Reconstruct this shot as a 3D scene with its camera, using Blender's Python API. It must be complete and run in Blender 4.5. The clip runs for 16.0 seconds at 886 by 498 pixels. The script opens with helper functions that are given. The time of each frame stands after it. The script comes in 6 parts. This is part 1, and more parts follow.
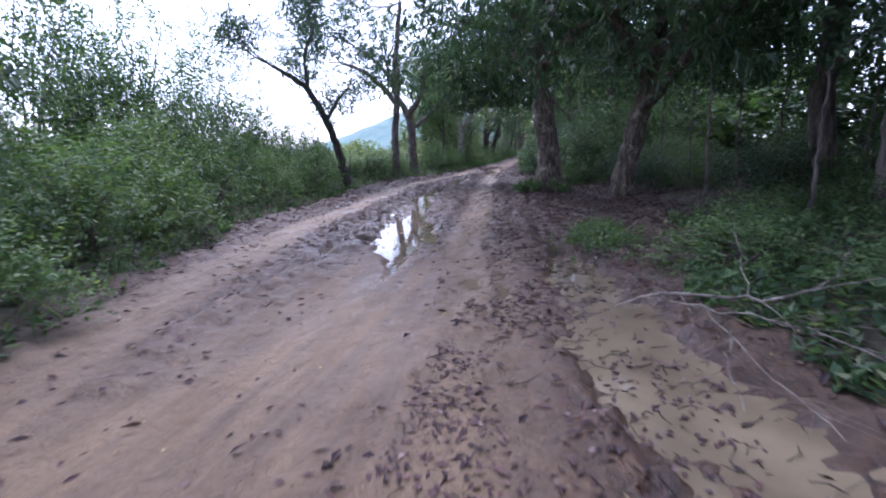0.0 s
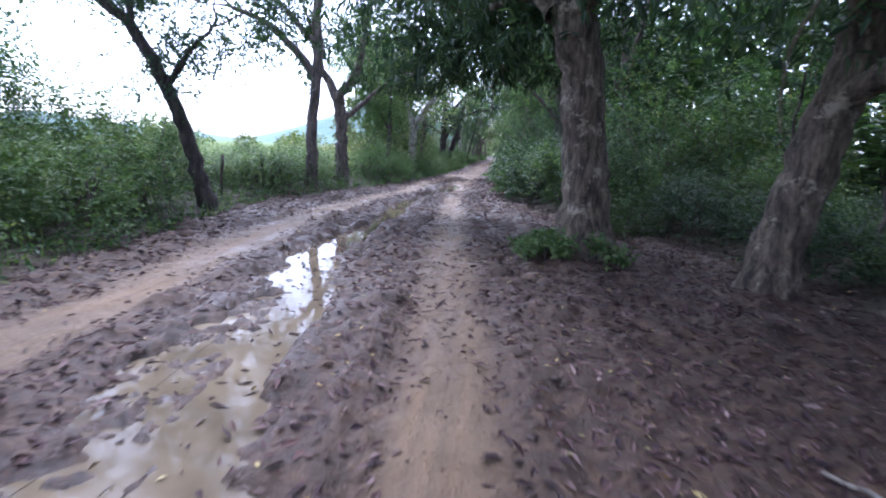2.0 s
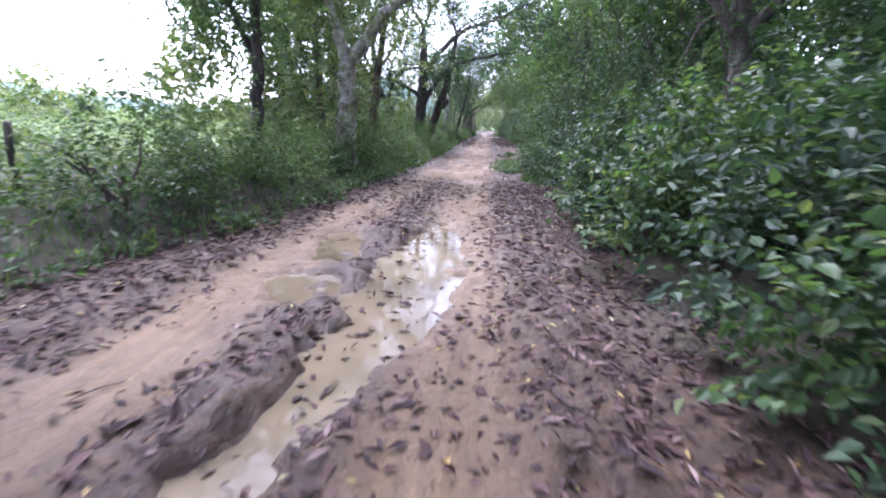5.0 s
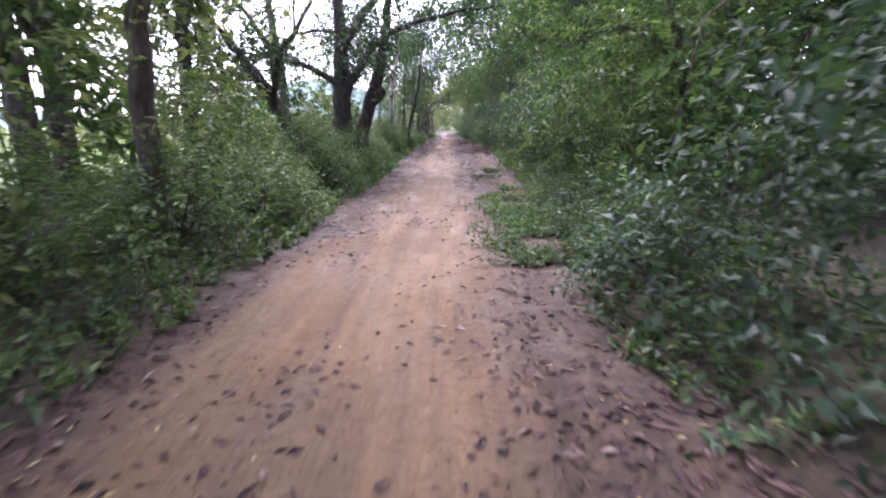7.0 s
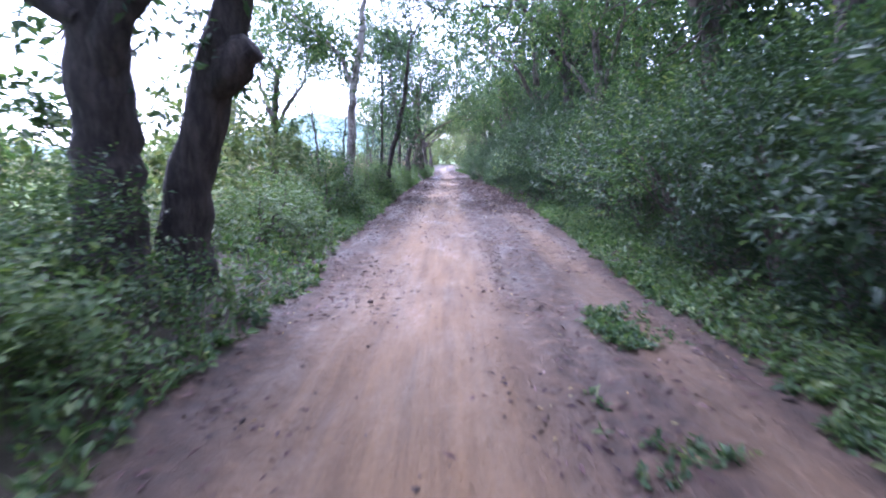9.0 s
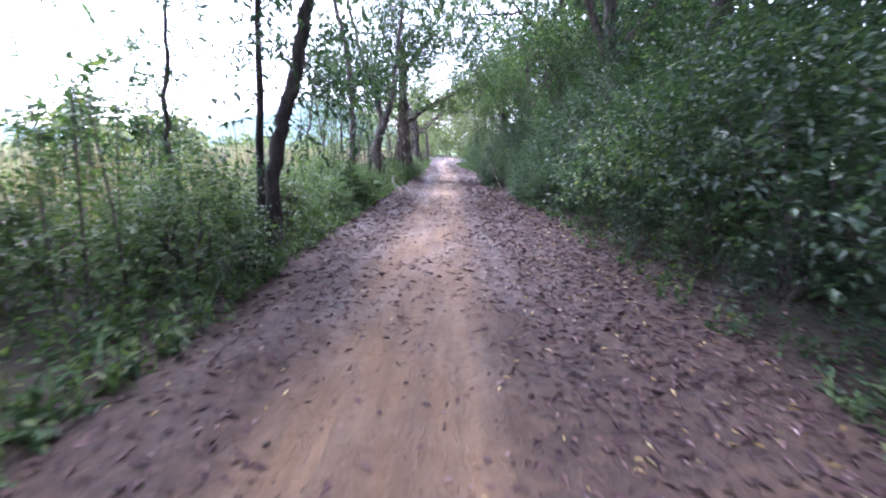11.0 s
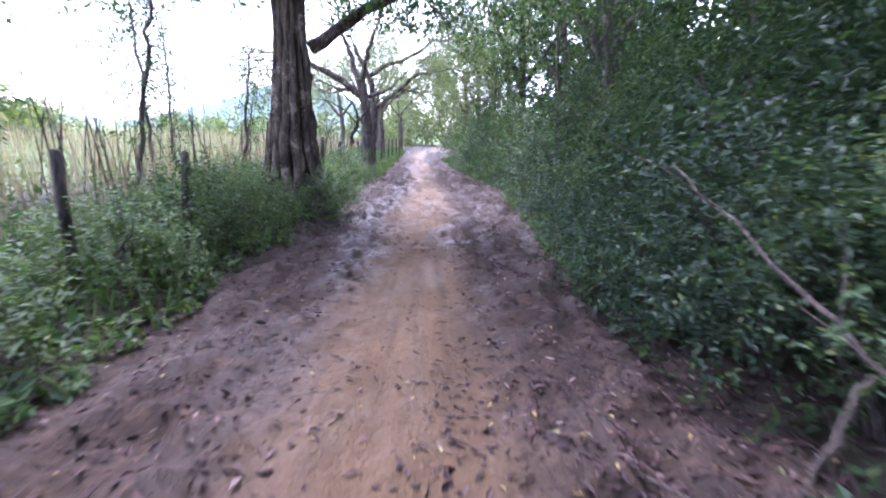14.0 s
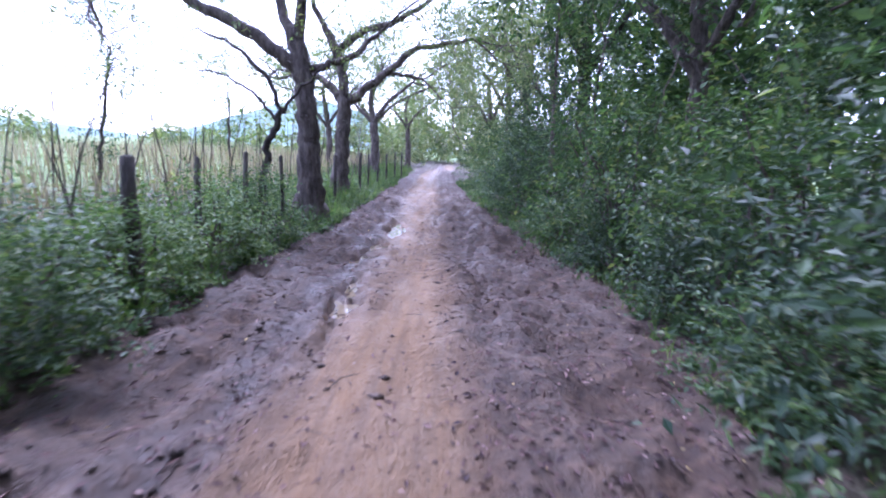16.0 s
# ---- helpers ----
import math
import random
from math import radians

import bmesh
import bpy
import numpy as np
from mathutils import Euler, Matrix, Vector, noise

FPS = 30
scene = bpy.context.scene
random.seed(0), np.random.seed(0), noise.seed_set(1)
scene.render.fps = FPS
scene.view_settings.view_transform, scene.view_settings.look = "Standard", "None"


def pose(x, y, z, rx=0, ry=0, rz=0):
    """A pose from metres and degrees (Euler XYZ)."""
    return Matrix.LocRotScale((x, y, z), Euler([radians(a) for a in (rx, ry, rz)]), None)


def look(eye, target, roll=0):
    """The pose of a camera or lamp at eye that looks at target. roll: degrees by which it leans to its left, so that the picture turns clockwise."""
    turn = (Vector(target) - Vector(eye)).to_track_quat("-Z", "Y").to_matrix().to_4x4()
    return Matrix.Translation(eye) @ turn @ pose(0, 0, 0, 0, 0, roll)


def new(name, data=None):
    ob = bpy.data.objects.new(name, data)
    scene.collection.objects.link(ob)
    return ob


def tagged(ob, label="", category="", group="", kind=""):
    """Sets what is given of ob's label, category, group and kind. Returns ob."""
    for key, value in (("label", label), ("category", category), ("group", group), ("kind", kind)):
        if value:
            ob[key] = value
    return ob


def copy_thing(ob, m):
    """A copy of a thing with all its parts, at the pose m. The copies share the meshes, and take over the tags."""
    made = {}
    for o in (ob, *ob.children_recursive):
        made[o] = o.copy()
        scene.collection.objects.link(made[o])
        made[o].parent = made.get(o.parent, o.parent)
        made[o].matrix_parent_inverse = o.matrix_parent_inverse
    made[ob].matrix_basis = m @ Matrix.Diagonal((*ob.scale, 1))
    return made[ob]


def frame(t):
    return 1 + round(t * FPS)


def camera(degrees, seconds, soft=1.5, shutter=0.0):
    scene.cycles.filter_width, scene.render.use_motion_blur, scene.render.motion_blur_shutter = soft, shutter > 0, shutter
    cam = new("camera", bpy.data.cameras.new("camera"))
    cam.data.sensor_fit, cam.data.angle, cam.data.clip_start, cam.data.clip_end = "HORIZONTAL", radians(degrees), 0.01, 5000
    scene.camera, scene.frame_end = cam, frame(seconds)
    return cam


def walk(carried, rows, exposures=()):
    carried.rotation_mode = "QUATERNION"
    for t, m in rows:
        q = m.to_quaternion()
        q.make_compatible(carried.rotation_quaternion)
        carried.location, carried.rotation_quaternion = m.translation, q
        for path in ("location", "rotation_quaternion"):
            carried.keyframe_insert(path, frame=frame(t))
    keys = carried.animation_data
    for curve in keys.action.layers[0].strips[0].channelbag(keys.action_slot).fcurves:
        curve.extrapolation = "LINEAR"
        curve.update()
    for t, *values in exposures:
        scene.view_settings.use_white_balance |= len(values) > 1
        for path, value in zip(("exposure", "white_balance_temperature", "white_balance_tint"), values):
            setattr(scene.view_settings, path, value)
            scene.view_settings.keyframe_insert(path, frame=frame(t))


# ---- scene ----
cam = camera(83.6, 16.0, soft=1.9, shutter=0.2)
PATH = [
    (0, (2.600, 0.000, 1.250), (2.174, 1.912, 0.848), -1.7),
    (0.5, (2.134, 1.622, 1.250), (1.806, 3.542, 0.797), 0.0),
    (1, (1.830, 3.281, 1.250), (1.602, 5.194, 0.712), -0.7),
    (1.5, (1.614, 5.023, 1.292), (1.412, 6.955, 0.818), 0.5),
    (2, (1.433, 6.900, 1.333), (1.214, 8.847, 0.935), 2.4),
    (2.5, (1.217, 9.025, 1.292), (0.983, 10.969, 0.883), 3.1),
    (3, (1.029, 11.220, 1.271), (0.802, 13.157, 0.825), 3.7),
    (3.5, (0.806, 13.472, 1.271), (0.579, 15.413, 0.845), 3.4),
    (4, (0.548, 15.694, 1.188), (0.362, 17.634, 0.735), 3.6),
    (4.5, (0.328, 17.840, 1.208), (0.141, 19.764, 0.695), 2.5),
    (5, (0.160, 19.848, 1.188), (0.009, 21.780, 0.694), 2.6),
    (7.5, (-0.020, 30.902, 1.256), (-0.017, 32.840, 0.762), -0.3),
    (8, (-0.080, 33.417, 1.253), (-0.089, 35.346, 0.726), 1.4),
    (8.5, (-0.110, 36.039, 1.265), (-0.142, 37.989, 0.822), 0.9),
    (9, (-0.100, 38.777, 1.247), (-0.114, 40.743, 0.883), -0.1),
    (11.5, (0.000, 52.210, 1.250), (0.006, 54.168, 0.845), 1.8),
    (12, (0.000, 54.931, 1.228), (0.020, 56.904, 0.899), 2.2),
    (12.5, (0.000, 57.545, 1.207), (0.043, 59.522, 0.908), 2.2),
    (13, (0.043, 59.964, 1.164), (0.109, 61.935, 0.831), 3.1),
    (13.5, (0.086, 62.275, 1.142), (0.168, 64.239, 0.774), 2.6),
    (14, (0.108, 64.435, 1.142), (0.179, 66.384, 0.699), 2.3),
    (14.5, (0.151, 66.552, 1.120), (0.219, 68.485, 0.613), 1.7),
    (15, (0.238, 68.518, 1.099), (0.378, 70.453, 0.615), 1.4),
    (15.5, (0.324, 70.505, 1.077), (0.361, 72.474, 0.730), 2.2),
    (16, (0.410, 72.600, 1.077), (0.411, 74.563, 0.693), 2.8),
]

walk(cam, [(t, look(eye, target, roll)) for t, eye, target, roll in PATH],
     exposures=[(0.0, 1.7, 5200, 28), (2.0, 2.1, 5150, 24), (3.0, 2.5, 5200, 26), (3.5, 2.5, 5250, 25), (4.0, 2.42, 5200, 26), (5.0, 2.6, 5450, 28), (7.5, 2.55, 5850, 35), (9.0, 2.9, 5050, 35),
                (11.5, 2.8, 5350, 33), (12.5, 2.85, 5300, 34), (13.5, 2.58, 5300, 34), (14.0, 2.72, 5300, 36), (14.5, 3.05, 5300, 40), (15.0, 3.1, 5300, 35), (15.5, 2.85, 5100, 30), (16.0, 2.4, 4950, 37)])

# ---- sky and light: a bright overcast day ----
SUN_ELEVATION, SUN_TURN = radians(58), radians(-25)
world = bpy.data.worlds.new("overcast_sky")
scene.world = world
world.use_nodes = True
wt = world.node_tree
wt.nodes.clear()
w_out = wt.nodes.new("ShaderNodeOutputWorld")
w_bg = wt.nodes.new("ShaderNodeBackground")
w_sky = wt.nodes.new("ShaderNodeTexSky")
w_sky.sky_type = "NISHITA"
w_sky.sun_disc = False
w_sky.sun_elevation = SUN_ELEVATION
w_sky.sun_rotation = SUN_TURN
w_sky.dust_density = 1.5
w_hsv = wt.nodes.new("ShaderNodeHueSaturation")
w_hsv.inputs["Saturation"].default_value = 0.35
wt.links.new(w_sky.outputs["Color"], w_hsv.inputs["Color"])
wt.links.new(w_hsv.outputs["Color"], w_bg.inputs["Color"])
w_bg.inputs["Strength"].default_value = 0.15
wt.links.new(w_bg.outputs["Background"], w_out.inputs["Surface"])

sun = new("sun", bpy.data.lights.new("sun", "SUN"))
sun.data.energy, sun.data.angle, sun.data.color = 1.2, radians(30), (1.0, 0.97, 0.92)
sun.matrix_world = look((0, 0, 0), (-math.sin(SUN_TURN) * math.cos(SUN_ELEVATION),
                                    -math.cos(SUN_TURN) * math.cos(SUN_ELEVATION), -math.sin(SUN_ELEVATION)))

# ---- materials ----


def material(name):
    m = bpy.data.materials.new(name)
    m.use_nodes = True
    t = m.node_tree
    return m, t, t.nodes["Principled BSDF"], t.nodes["Material Output"]


def node(t, kind, **values):
    n = t.nodes.new(kind)
    for key, value in values.items():
        n.inputs[key.replace("_", " ")].default_value = value
    return n


def ramp(t, source, stops):
    r = t.nodes.new("ShaderNodeValToRGB")
    els = r.color_ramp.elements
    while len(els) < len(stops):
        els.new(0.5)
    for el, (at, c) in zip(els, stops):
        el.position, el.color = at, (*c, 1)
    t.links.new(source, r.inputs["Fac"])
    return r.outputs["Color"]


def grain(t, scale, detail=4.0, rough=0.6, stretch=None):
    n = node(t, "ShaderNodeTexNoise", Scale=scale, Detail=detail, Roughness=rough)
    g = t.nodes.new("ShaderNodeTexCoord")
    if stretch:
        mp = t.nodes.new("ShaderNodeMapping")
        mp.inputs["Scale"].default_value = stretch
        t.links.new(g.outputs["Object"], mp.inputs["Vector"])
        t.links.new(mp.outputs["Vector"], n.inputs["Vector"])
    else:
        t.links.new(g.outputs["Object"], n.inputs["Vector"])
    return n.outputs["Fac"]


def mix(t, fac, a, b, mode="MIX"):
    n = t.nodes.new("ShaderNodeMix")
    n.data_type, n.blend_type = "RGBA", mode
    for key, v in ((0, fac), (6, a), (7, b)):
        if hasattr(v, "is_output"):
            t.links.new(v, n.inputs[key])
        else:
            n.inputs[key].default_value = v if key == 0 else (*v, 1)
    return n.outputs[2]


def bump(t, bsdf, height, strength, distance):
    b = node(t, "ShaderNodeBump", Strength=strength, Distance=distance)
    t.links.new(height, b.inputs["Height"])
    t.links.new(b.outputs["Normal"], bsdf.inputs["Normal"])


def leaf_material(name, stops, gloss=0.5, through_light=0.42):
    m, t, bsdf, out = material(name)
    island = t.nodes.new("ShaderNodeNewGeometry").outputs["Random Per Island"]
    col = ramp(t, island, [(at, (r * 1.12, g * 0.98, b * 1.3)) for at, (r, g, b) in stops])
    big = ramp(t, grain(t, 0.9, 3), [(0.3, (0.75, 0.75, 0.75)), (0.7, (1.2, 1.2, 1.15))])
    col = mix(t, 1.0, col, big, "MULTIPLY")
    t.links.new(col, bsdf.inputs["Base Color"])
    bsdf.inputs["Roughness"].default_value = gloss
    bsdf.inputs["Specular IOR Level"].default_value = 0.32
    tl = t.nodes.new("ShaderNodeBsdfTranslucent")
    warm = mix(t, 1.0, col, (1.25, 1.35, 0.6), "MULTIPLY")
    t.links.new(warm, tl.inputs["Color"])
    mx = node(t, "ShaderNodeMixShader", Fac=through_light)
    t.links.new(bsdf.outputs[0], mx.inputs[1])
    t.links.new(tl.outputs[0], mx.inputs[2])
    t.links.new(mx.outputs[0], out.inputs["Surface"])
    return m


def bark_material(name, dark, light, patch=(0.42, 0.38, 0.34), amount=0.62):
    m, t, bsdf, _ = material(name)
    fine = grain(t, 14, 6, 0.7, (1, 1, 0.22))
    wide = grain(t, 3.2, 9, 0.78)
    mottle = grain(t, 6, 5, 0.65, (1, 1, 0.5))
    col = ramp(t, fine, [(0.38, dark), (0.62, light)])
    col = mix(t, 0.75, col, ramp(t, mottle, [(0.36, (0.35, 0.31, 0.29)), (0.52, (1, 1, 1)), (0.66, (1.25, 1.2, 1.1))]), "MULTIPLY")
    col = mix(t, ramp(t, wide, [(amount - 0.02, (0, 0, 0)), (amount + 0.03, (0.75, 0.75, 0.75))]), col, patch)
    t.links.new(col, bsdf.inputs["Base Color"])
    bsdf.inputs["Roughness"].default_value = 0.85
    cracks = grain(t, 5, 5, 0.7, (1, 1, 0.3))
    both = t.nodes.new("ShaderNodeMath")
    both.operation = "ADD"
    t.links.new(fine, both.inputs[0])
    t.links.new(cracks, both.inputs[1])
    bump(t, bsdf, both.outputs[0], 1.0, 0.05)
    return m


GREEN = leaf_material("green_leaves", [(0.0, (0.032, 0.07, 0.026)), (0.5, (0.055, 0.115, 0.04)), (0.85, (0.09, 0.165, 0.052)), (1.0, (0.17, 0.22, 0.075))])
DARK = leaf_material("dark_leaves", [(0.0, (0.02, 0.048, 0.022)), (0.6, (0.038, 0.08, 0.034)), (1.0, (0.07, 0.125, 0.05))], 0.5, 0.34)
FRESH = leaf_material("fresh_green_leaves", [(0.0, (0.055, 0.115, 0.035)), (0.6, (0.095, 0.18, 0.05)), (1.0, (0.16, 0.235, 0.075))], 0.52, 0.35)
PALE = leaf_material("pale_green_leaves", [(0.0, (0.09, 0.15, 0.05)), (0.6, (0.15, 0.22, 0.08)), (1.0, (0.24, 0.28, 0.12))], 0.5, 0.35)
DRY = leaf_material("dry_grass", [(0.0, (0.16, 0.14, 0.09)), (0.5, (0.3, 0.27, 0.17)), (0.8, (0.4, 0.37, 0.24)), (1.0, (0.2, 0.25, 0.1))], 0.6, 0.25)
LITTER = leaf_material("dead_leaves", [(0.0, (0.026, 0.018, 0.016)), (0.45, (0.055, 0.034, 0.026)), (0.82, (0.095, 0.06, 0.042)), (0.95, (0.15, 0.11, 0.078)), (1.0, (0.26, 0.21, 0.15))], 0.74, 0.05)
YELLOW = leaf_material("yellow_leaves", [(0.0, (0.3, 0.22, 0.06)), (0.6, (0.38, 0.32, 0.1)), (1.0, (0.25, 0.27, 0.1))], 0.45, 0.1)
BARK = bark_material("grey_brown_bark", (0.055, 0.042, 0.036), (0.17, 0.14, 0.12))
BARK_PALE = bark_material("pale_grey_bark", (0.14, 0.12, 0.1), (0.32, 0.29, 0.25), (0.5, 0.47, 0.42), 0.5)
BARK_DARK = bark_material("dark_bark", (0.025, 0.02, 0.018), (0.08, 0.065, 0.055), (0.15, 0.13, 0.11), 0.68)
BARK_MANGO = bark_material("mottled_mango_bark", (0.03, 0.023, 0.017), (0.19, 0.15, 0.105), (0.36, 0.31, 0.24), 0.57)
DEAD = bark_material("weathered_dead_wood", (0.12, 0.1, 0.08), (0.3, 0.265, 0.22), (0.38, 0.34, 0.29), 0.6)
POST = bark_material("weathered_post_wood", (0.035, 0.03, 0.027), (0.13, 0.11, 0.095), (0.2, 0.18, 0.15), 0.66)

MUD, t, bsdf, _ = material("wet_clay_mud")
mask = t.nodes.new("ShaderNodeVertexColor")
mask.layer_name = "cover"
split = t.nodes.new("ShaderNodeSeparateColor")
t.links.new(mask.outputs["Color"], split.inputs["Color"])
lumps, specks, wide = grain(t, 9, 5, 0.65), grain(t, 60, 4, 0.7), grain(t, 0.7, 4, 0.6)
loose = ramp(t, lumps, [(0.3, (0.03564, 0.02, 0.01188)), (0.55, (0.08532, 0.049, 0.02684)), (0.75, (0.1728, 0.104, 0.05632))])
packed = ramp(t, grain(t, 3.5, 5, 0.6, (1, 0.25, 1)), [(0.25, (0.1264, 0.081, 0.044)), (0.55, (0.1998, 0.132, 0.07216)), (0.8, (0.2938, 0.2, 0.1118))])
packed = mix(t, ramp(t, wide, [(0.4, (0, 0, 0)), (0.65, (1, 1, 1))]), packed, (0.2052, 0.135, 0.07216))
tread = grain(t, 11, 4, 0.65, (1, 0.05, 1))
packed = mix(t, 0.8, packed, ramp(t, tread, [(0.34, (0.72, 0.72, 0.74)), (0.5, (1, 1, 1)), (0.66, (1.18, 1.16, 1.12))]), "MULTIPLY")
clay = t.nodes.new("ShaderNodeAttribute")
clay.attribute_name = "clay"
packed = mix(t, clay.outputs["Fac"], packed, mix(t, 1.0, packed, (0.92, 0.82, 0.68), "MULTIPLY"))
loose = mix(t, clay.outputs["Fac"], loose, mix(t, 1.0, loose, (0.74, 0.74, 0.8), "MULTIPLY"))
road = mix(t, split.outputs[0], loose, packed)
road = mix(t, mask.outputs["Alpha"], road, mix(t, 1.0, road, (0.72, 0.66, 0.64), "MULTIPLY"))
road = mix(t, 0.55, road, ramp(t, specks, [(0.3, (0.55, 0.55, 0.55)), (0.6, (1, 1, 1))]), "MULTIPLY")
soil = ramp(t, grain(t, 4, 6, 0.7), [(0.3, (0.035, 0.03, 0.018)), (0.6, (0.07, 0.06, 0.035)), (0.8, (0.12, 0.1, 0.06))])
meadow = ramp(t, grain(t, 0.35, 6, 0.7), [(0.3, (0.07, 0.13, 0.03)), (0.55, (0.14, 0.2, 0.06)), (0.75, (0.26, 0.27, 0.1))])
ground_col = mix(t, split.outputs[2], mix(t, split.outputs[1], road, soil), meadow)
t.links.new(ground_col, bsdf.inputs["Base Color"])
wet = ramp(t, grain(t, 2.6, 5, 0.65, (1, 0.3, 1)), [(0.34, (0.3, 0.3, 0.3)), (0.48, (0.55, 0.55, 0.55)), (0.68, (0.75, 0.75, 0.75))])
dry = ramp(t, grain(t, 2.6, 5, 0.65, (1, 0.3, 1)), [(0.34, (0.5, 0.5, 0.5)), (0.5, (0.78, 0.78, 0.78)), (0.68, (0.92, 0.92, 0.92))])
wet = mix(t, clay.outputs["Fac"], wet, dry)
wet = mix(t, mask.outputs["Alpha"], wet, ramp(t, grain(t, 6, 4, 0.6), [(0.36, (0.2, 0.2, 0.2)), (0.5, (0.4, 0.4, 0.4)), (0.66, (0.6, 0.6, 0.6))]))
wet = mix(t, split.outputs[1], wet, (0.85, 0.85, 0.85))
wet = mix(t, split.outputs[2], wet, (0.95, 0.95, 0.95))
t.links.new(wet, bsdf.inputs["Roughness"])
bsdf.inputs["Specular IOR Level"].default_value = 0.5
add = t.nodes.new("ShaderNodeMath")
add.operation = "MULTIPLY_ADD"
add.inputs[1].default_value = 0.35
t.links.new(specks, add.inputs[0])
t.links.new(lumps, add.inputs[2])
bump(t, bsdf, add.outputs[0], 0.9, 0.06)
slick = node(t, "ShaderNodeMath")
slick.operation = "MULTIPLY_ADD"
slick.inputs[1].default_value, slick.inputs[2].default_value = -0.25, 0.95
t.links.new(mask.outputs["Alpha"], slick.inputs[0])
t.links.new(slick.outputs[0], bsdf.inputs["Normal"].links[0].from_node.inputs["Strength"])

WATER, t, bsdf, _ = material("muddy_puddle_water")
t.links.new(ramp(t, grain(t, 1.3, 4, 0.6), [(0.3, (0.085, 0.067, 0.044)), (0.7, (0.2, 0.158, 0.102))]), bsdf.inputs["Base Color"])
bsdf.inputs["Roughness"].default_value = 0.03
bsdf.inputs["IOR"].default_value = 1.33
bump(t, bsdf, grain(t, 7, 2), 0.06, 0.02)

# distance haze is mixed into the hills' base colour as a pale blue-green
HILL, t, bsdf, _ = material("haze_tinted_far_hill")
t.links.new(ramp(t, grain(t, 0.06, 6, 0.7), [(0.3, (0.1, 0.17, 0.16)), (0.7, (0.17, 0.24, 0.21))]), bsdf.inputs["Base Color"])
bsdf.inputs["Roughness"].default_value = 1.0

# ---- geometry helpers ----
rng = np.random.default_rng(11)


def unit(v):
    return v / (np.linalg.norm(v, axis=-1, keepdims=True) + 1e-9)


def mesh_of(name, verts, faces, mat, smooth=False):
    """One mesh from an array of vertices and a list of face arrays, each (n, 3) or (n, 4)."""
    me = bpy.data.meshes.new(name)
    verts = np.asarray(verts, np.float32).reshape(-1, 3)
    faces = [np.asarray(f, np.int32) for f in faces if len(f)]
    me.vertices.add(len(verts))
    me.vertices.foreach_set("co", verts.ravel())
    loops = np.concatenate([f.ravel() for f in faces])
    sizes = np.concatenate([np.full(len(f), f.shape[1], np.int32) for f in faces])
    me.loops.add(len(loops))
    me.loops.foreach_set("vertex_index", loops)
    me.polygons.add(len(sizes))
    me.polygons.foreach_set("loop_start", np.concatenate([[0], np.cumsum(sizes)[:-1]]).astype(np.int32))
    me.polygons.foreach_set("use_smooth", np.full(len(sizes), smooth))
    me.update(calc_edges=True)
    me.materials.append(mat)
    return me


def part(name, me, parent, label=""):
    ob = new(name, me)
    ob.parent = parent
    return tagged(ob, label)


def value_noise(x, y, scale, seed):
    """Smooth noise from 0 to 1 over the plan."""
    x, y = x * scale + seed * 17.31, y * scale - seed * 9.77
    xi, yi = np.floor(x), np.floor(y)
    fx, fy = x - xi, y - yi
    fx, fy = fx * fx * (3 - 2 * fx), fy * fy * (3 - 2 * fy)

    def lattice(a, b):
        h = np.sin(a * 127.1 + b * 311.7 + seed * 74.7) * 43758.5453
        return h - np.floor(h)
    return (lattice(xi, yi) * (1 - fx) + lattice(xi + 1, yi) * fx) * (1 - fy) + (lattice(xi, yi + 1) * (1 - fx) + lattice(xi + 1, yi + 1) * fx) * fy


def step(a, b, v):
    k = np.clip((v - a) / (b - a), 0, 1)
    return k * k * (3 - 2 * k)


# ---- plan of the track ----
LEFT_Y = [-30, -4, 0, 2, 4, 8, 12, 16, 18, 20, 22, 24, 27, 34, 40, 48, 60, 74, 84, 100, 110, 130, 160]
LEFT_X = [7, 2.0, 0.6, -0.5, -1.5, -2.9, -3.0, -3.7, -3.8, -3.4, -2.9, -2.3, -1.9, -1.75, -1.55, -1.7, -1.7, -1.5, -1.45, -1.7, -1.4, 2.6, 12]
RIGHT_Y = [-30, -4, 0, 4, 7, 12, 17, 19, 21, 23, 27, 31, 36, 42, 48, 60, 64, 66.5, 69, 72, 77, 81, 88, 100, 110, 130, 160]
RIGHT_X = [13, 6.5, 4.6, 3.9, 4.6, 4.6, 3.2, 2.0, 1.35, 1.15, 1.2, 1.0, 1.5, 1.85, 2.0, 2.0, 2.0, 1.4, 1.5, 1.75, 2.0, 1.6, 1.1, 0.7, 1.0, 5.2, 15]
RIDE_Y = [-30, 0, 3, 7, 11, 16, 20, 25, 31, 40, 60, 75, 100, 110, 130, 160]
RIDE_X = [10, 2.6, 1.85, 1.4, 1.05, 0.5, 0.15, 0.0, -0.1, -0.1, 0.05, 0.35, -0.35, -0.1, 4, 13.5]


def left_edge(y):
    return np.interp(y, LEFT_Y, LEFT_X) + 0.25 * (value_noise(y, 0 * y, 0.8, 3) - 0.5)


def right_edge(y):
    return np.interp(y, RIGHT_Y, RIGHT_X) + 0.25 * (value_noise(y, 0 * y, 0.8, 5) - 0.5)


def ride(y):
    return np.interp(y, RIDE_Y, RIDE_X)


def road_level(y):
    return np.interp(y, [-30, 30, 38, 50, 58, 75, 110], [0, 0, -0.06, -0.06, -0.03, -0.2, -0.25])


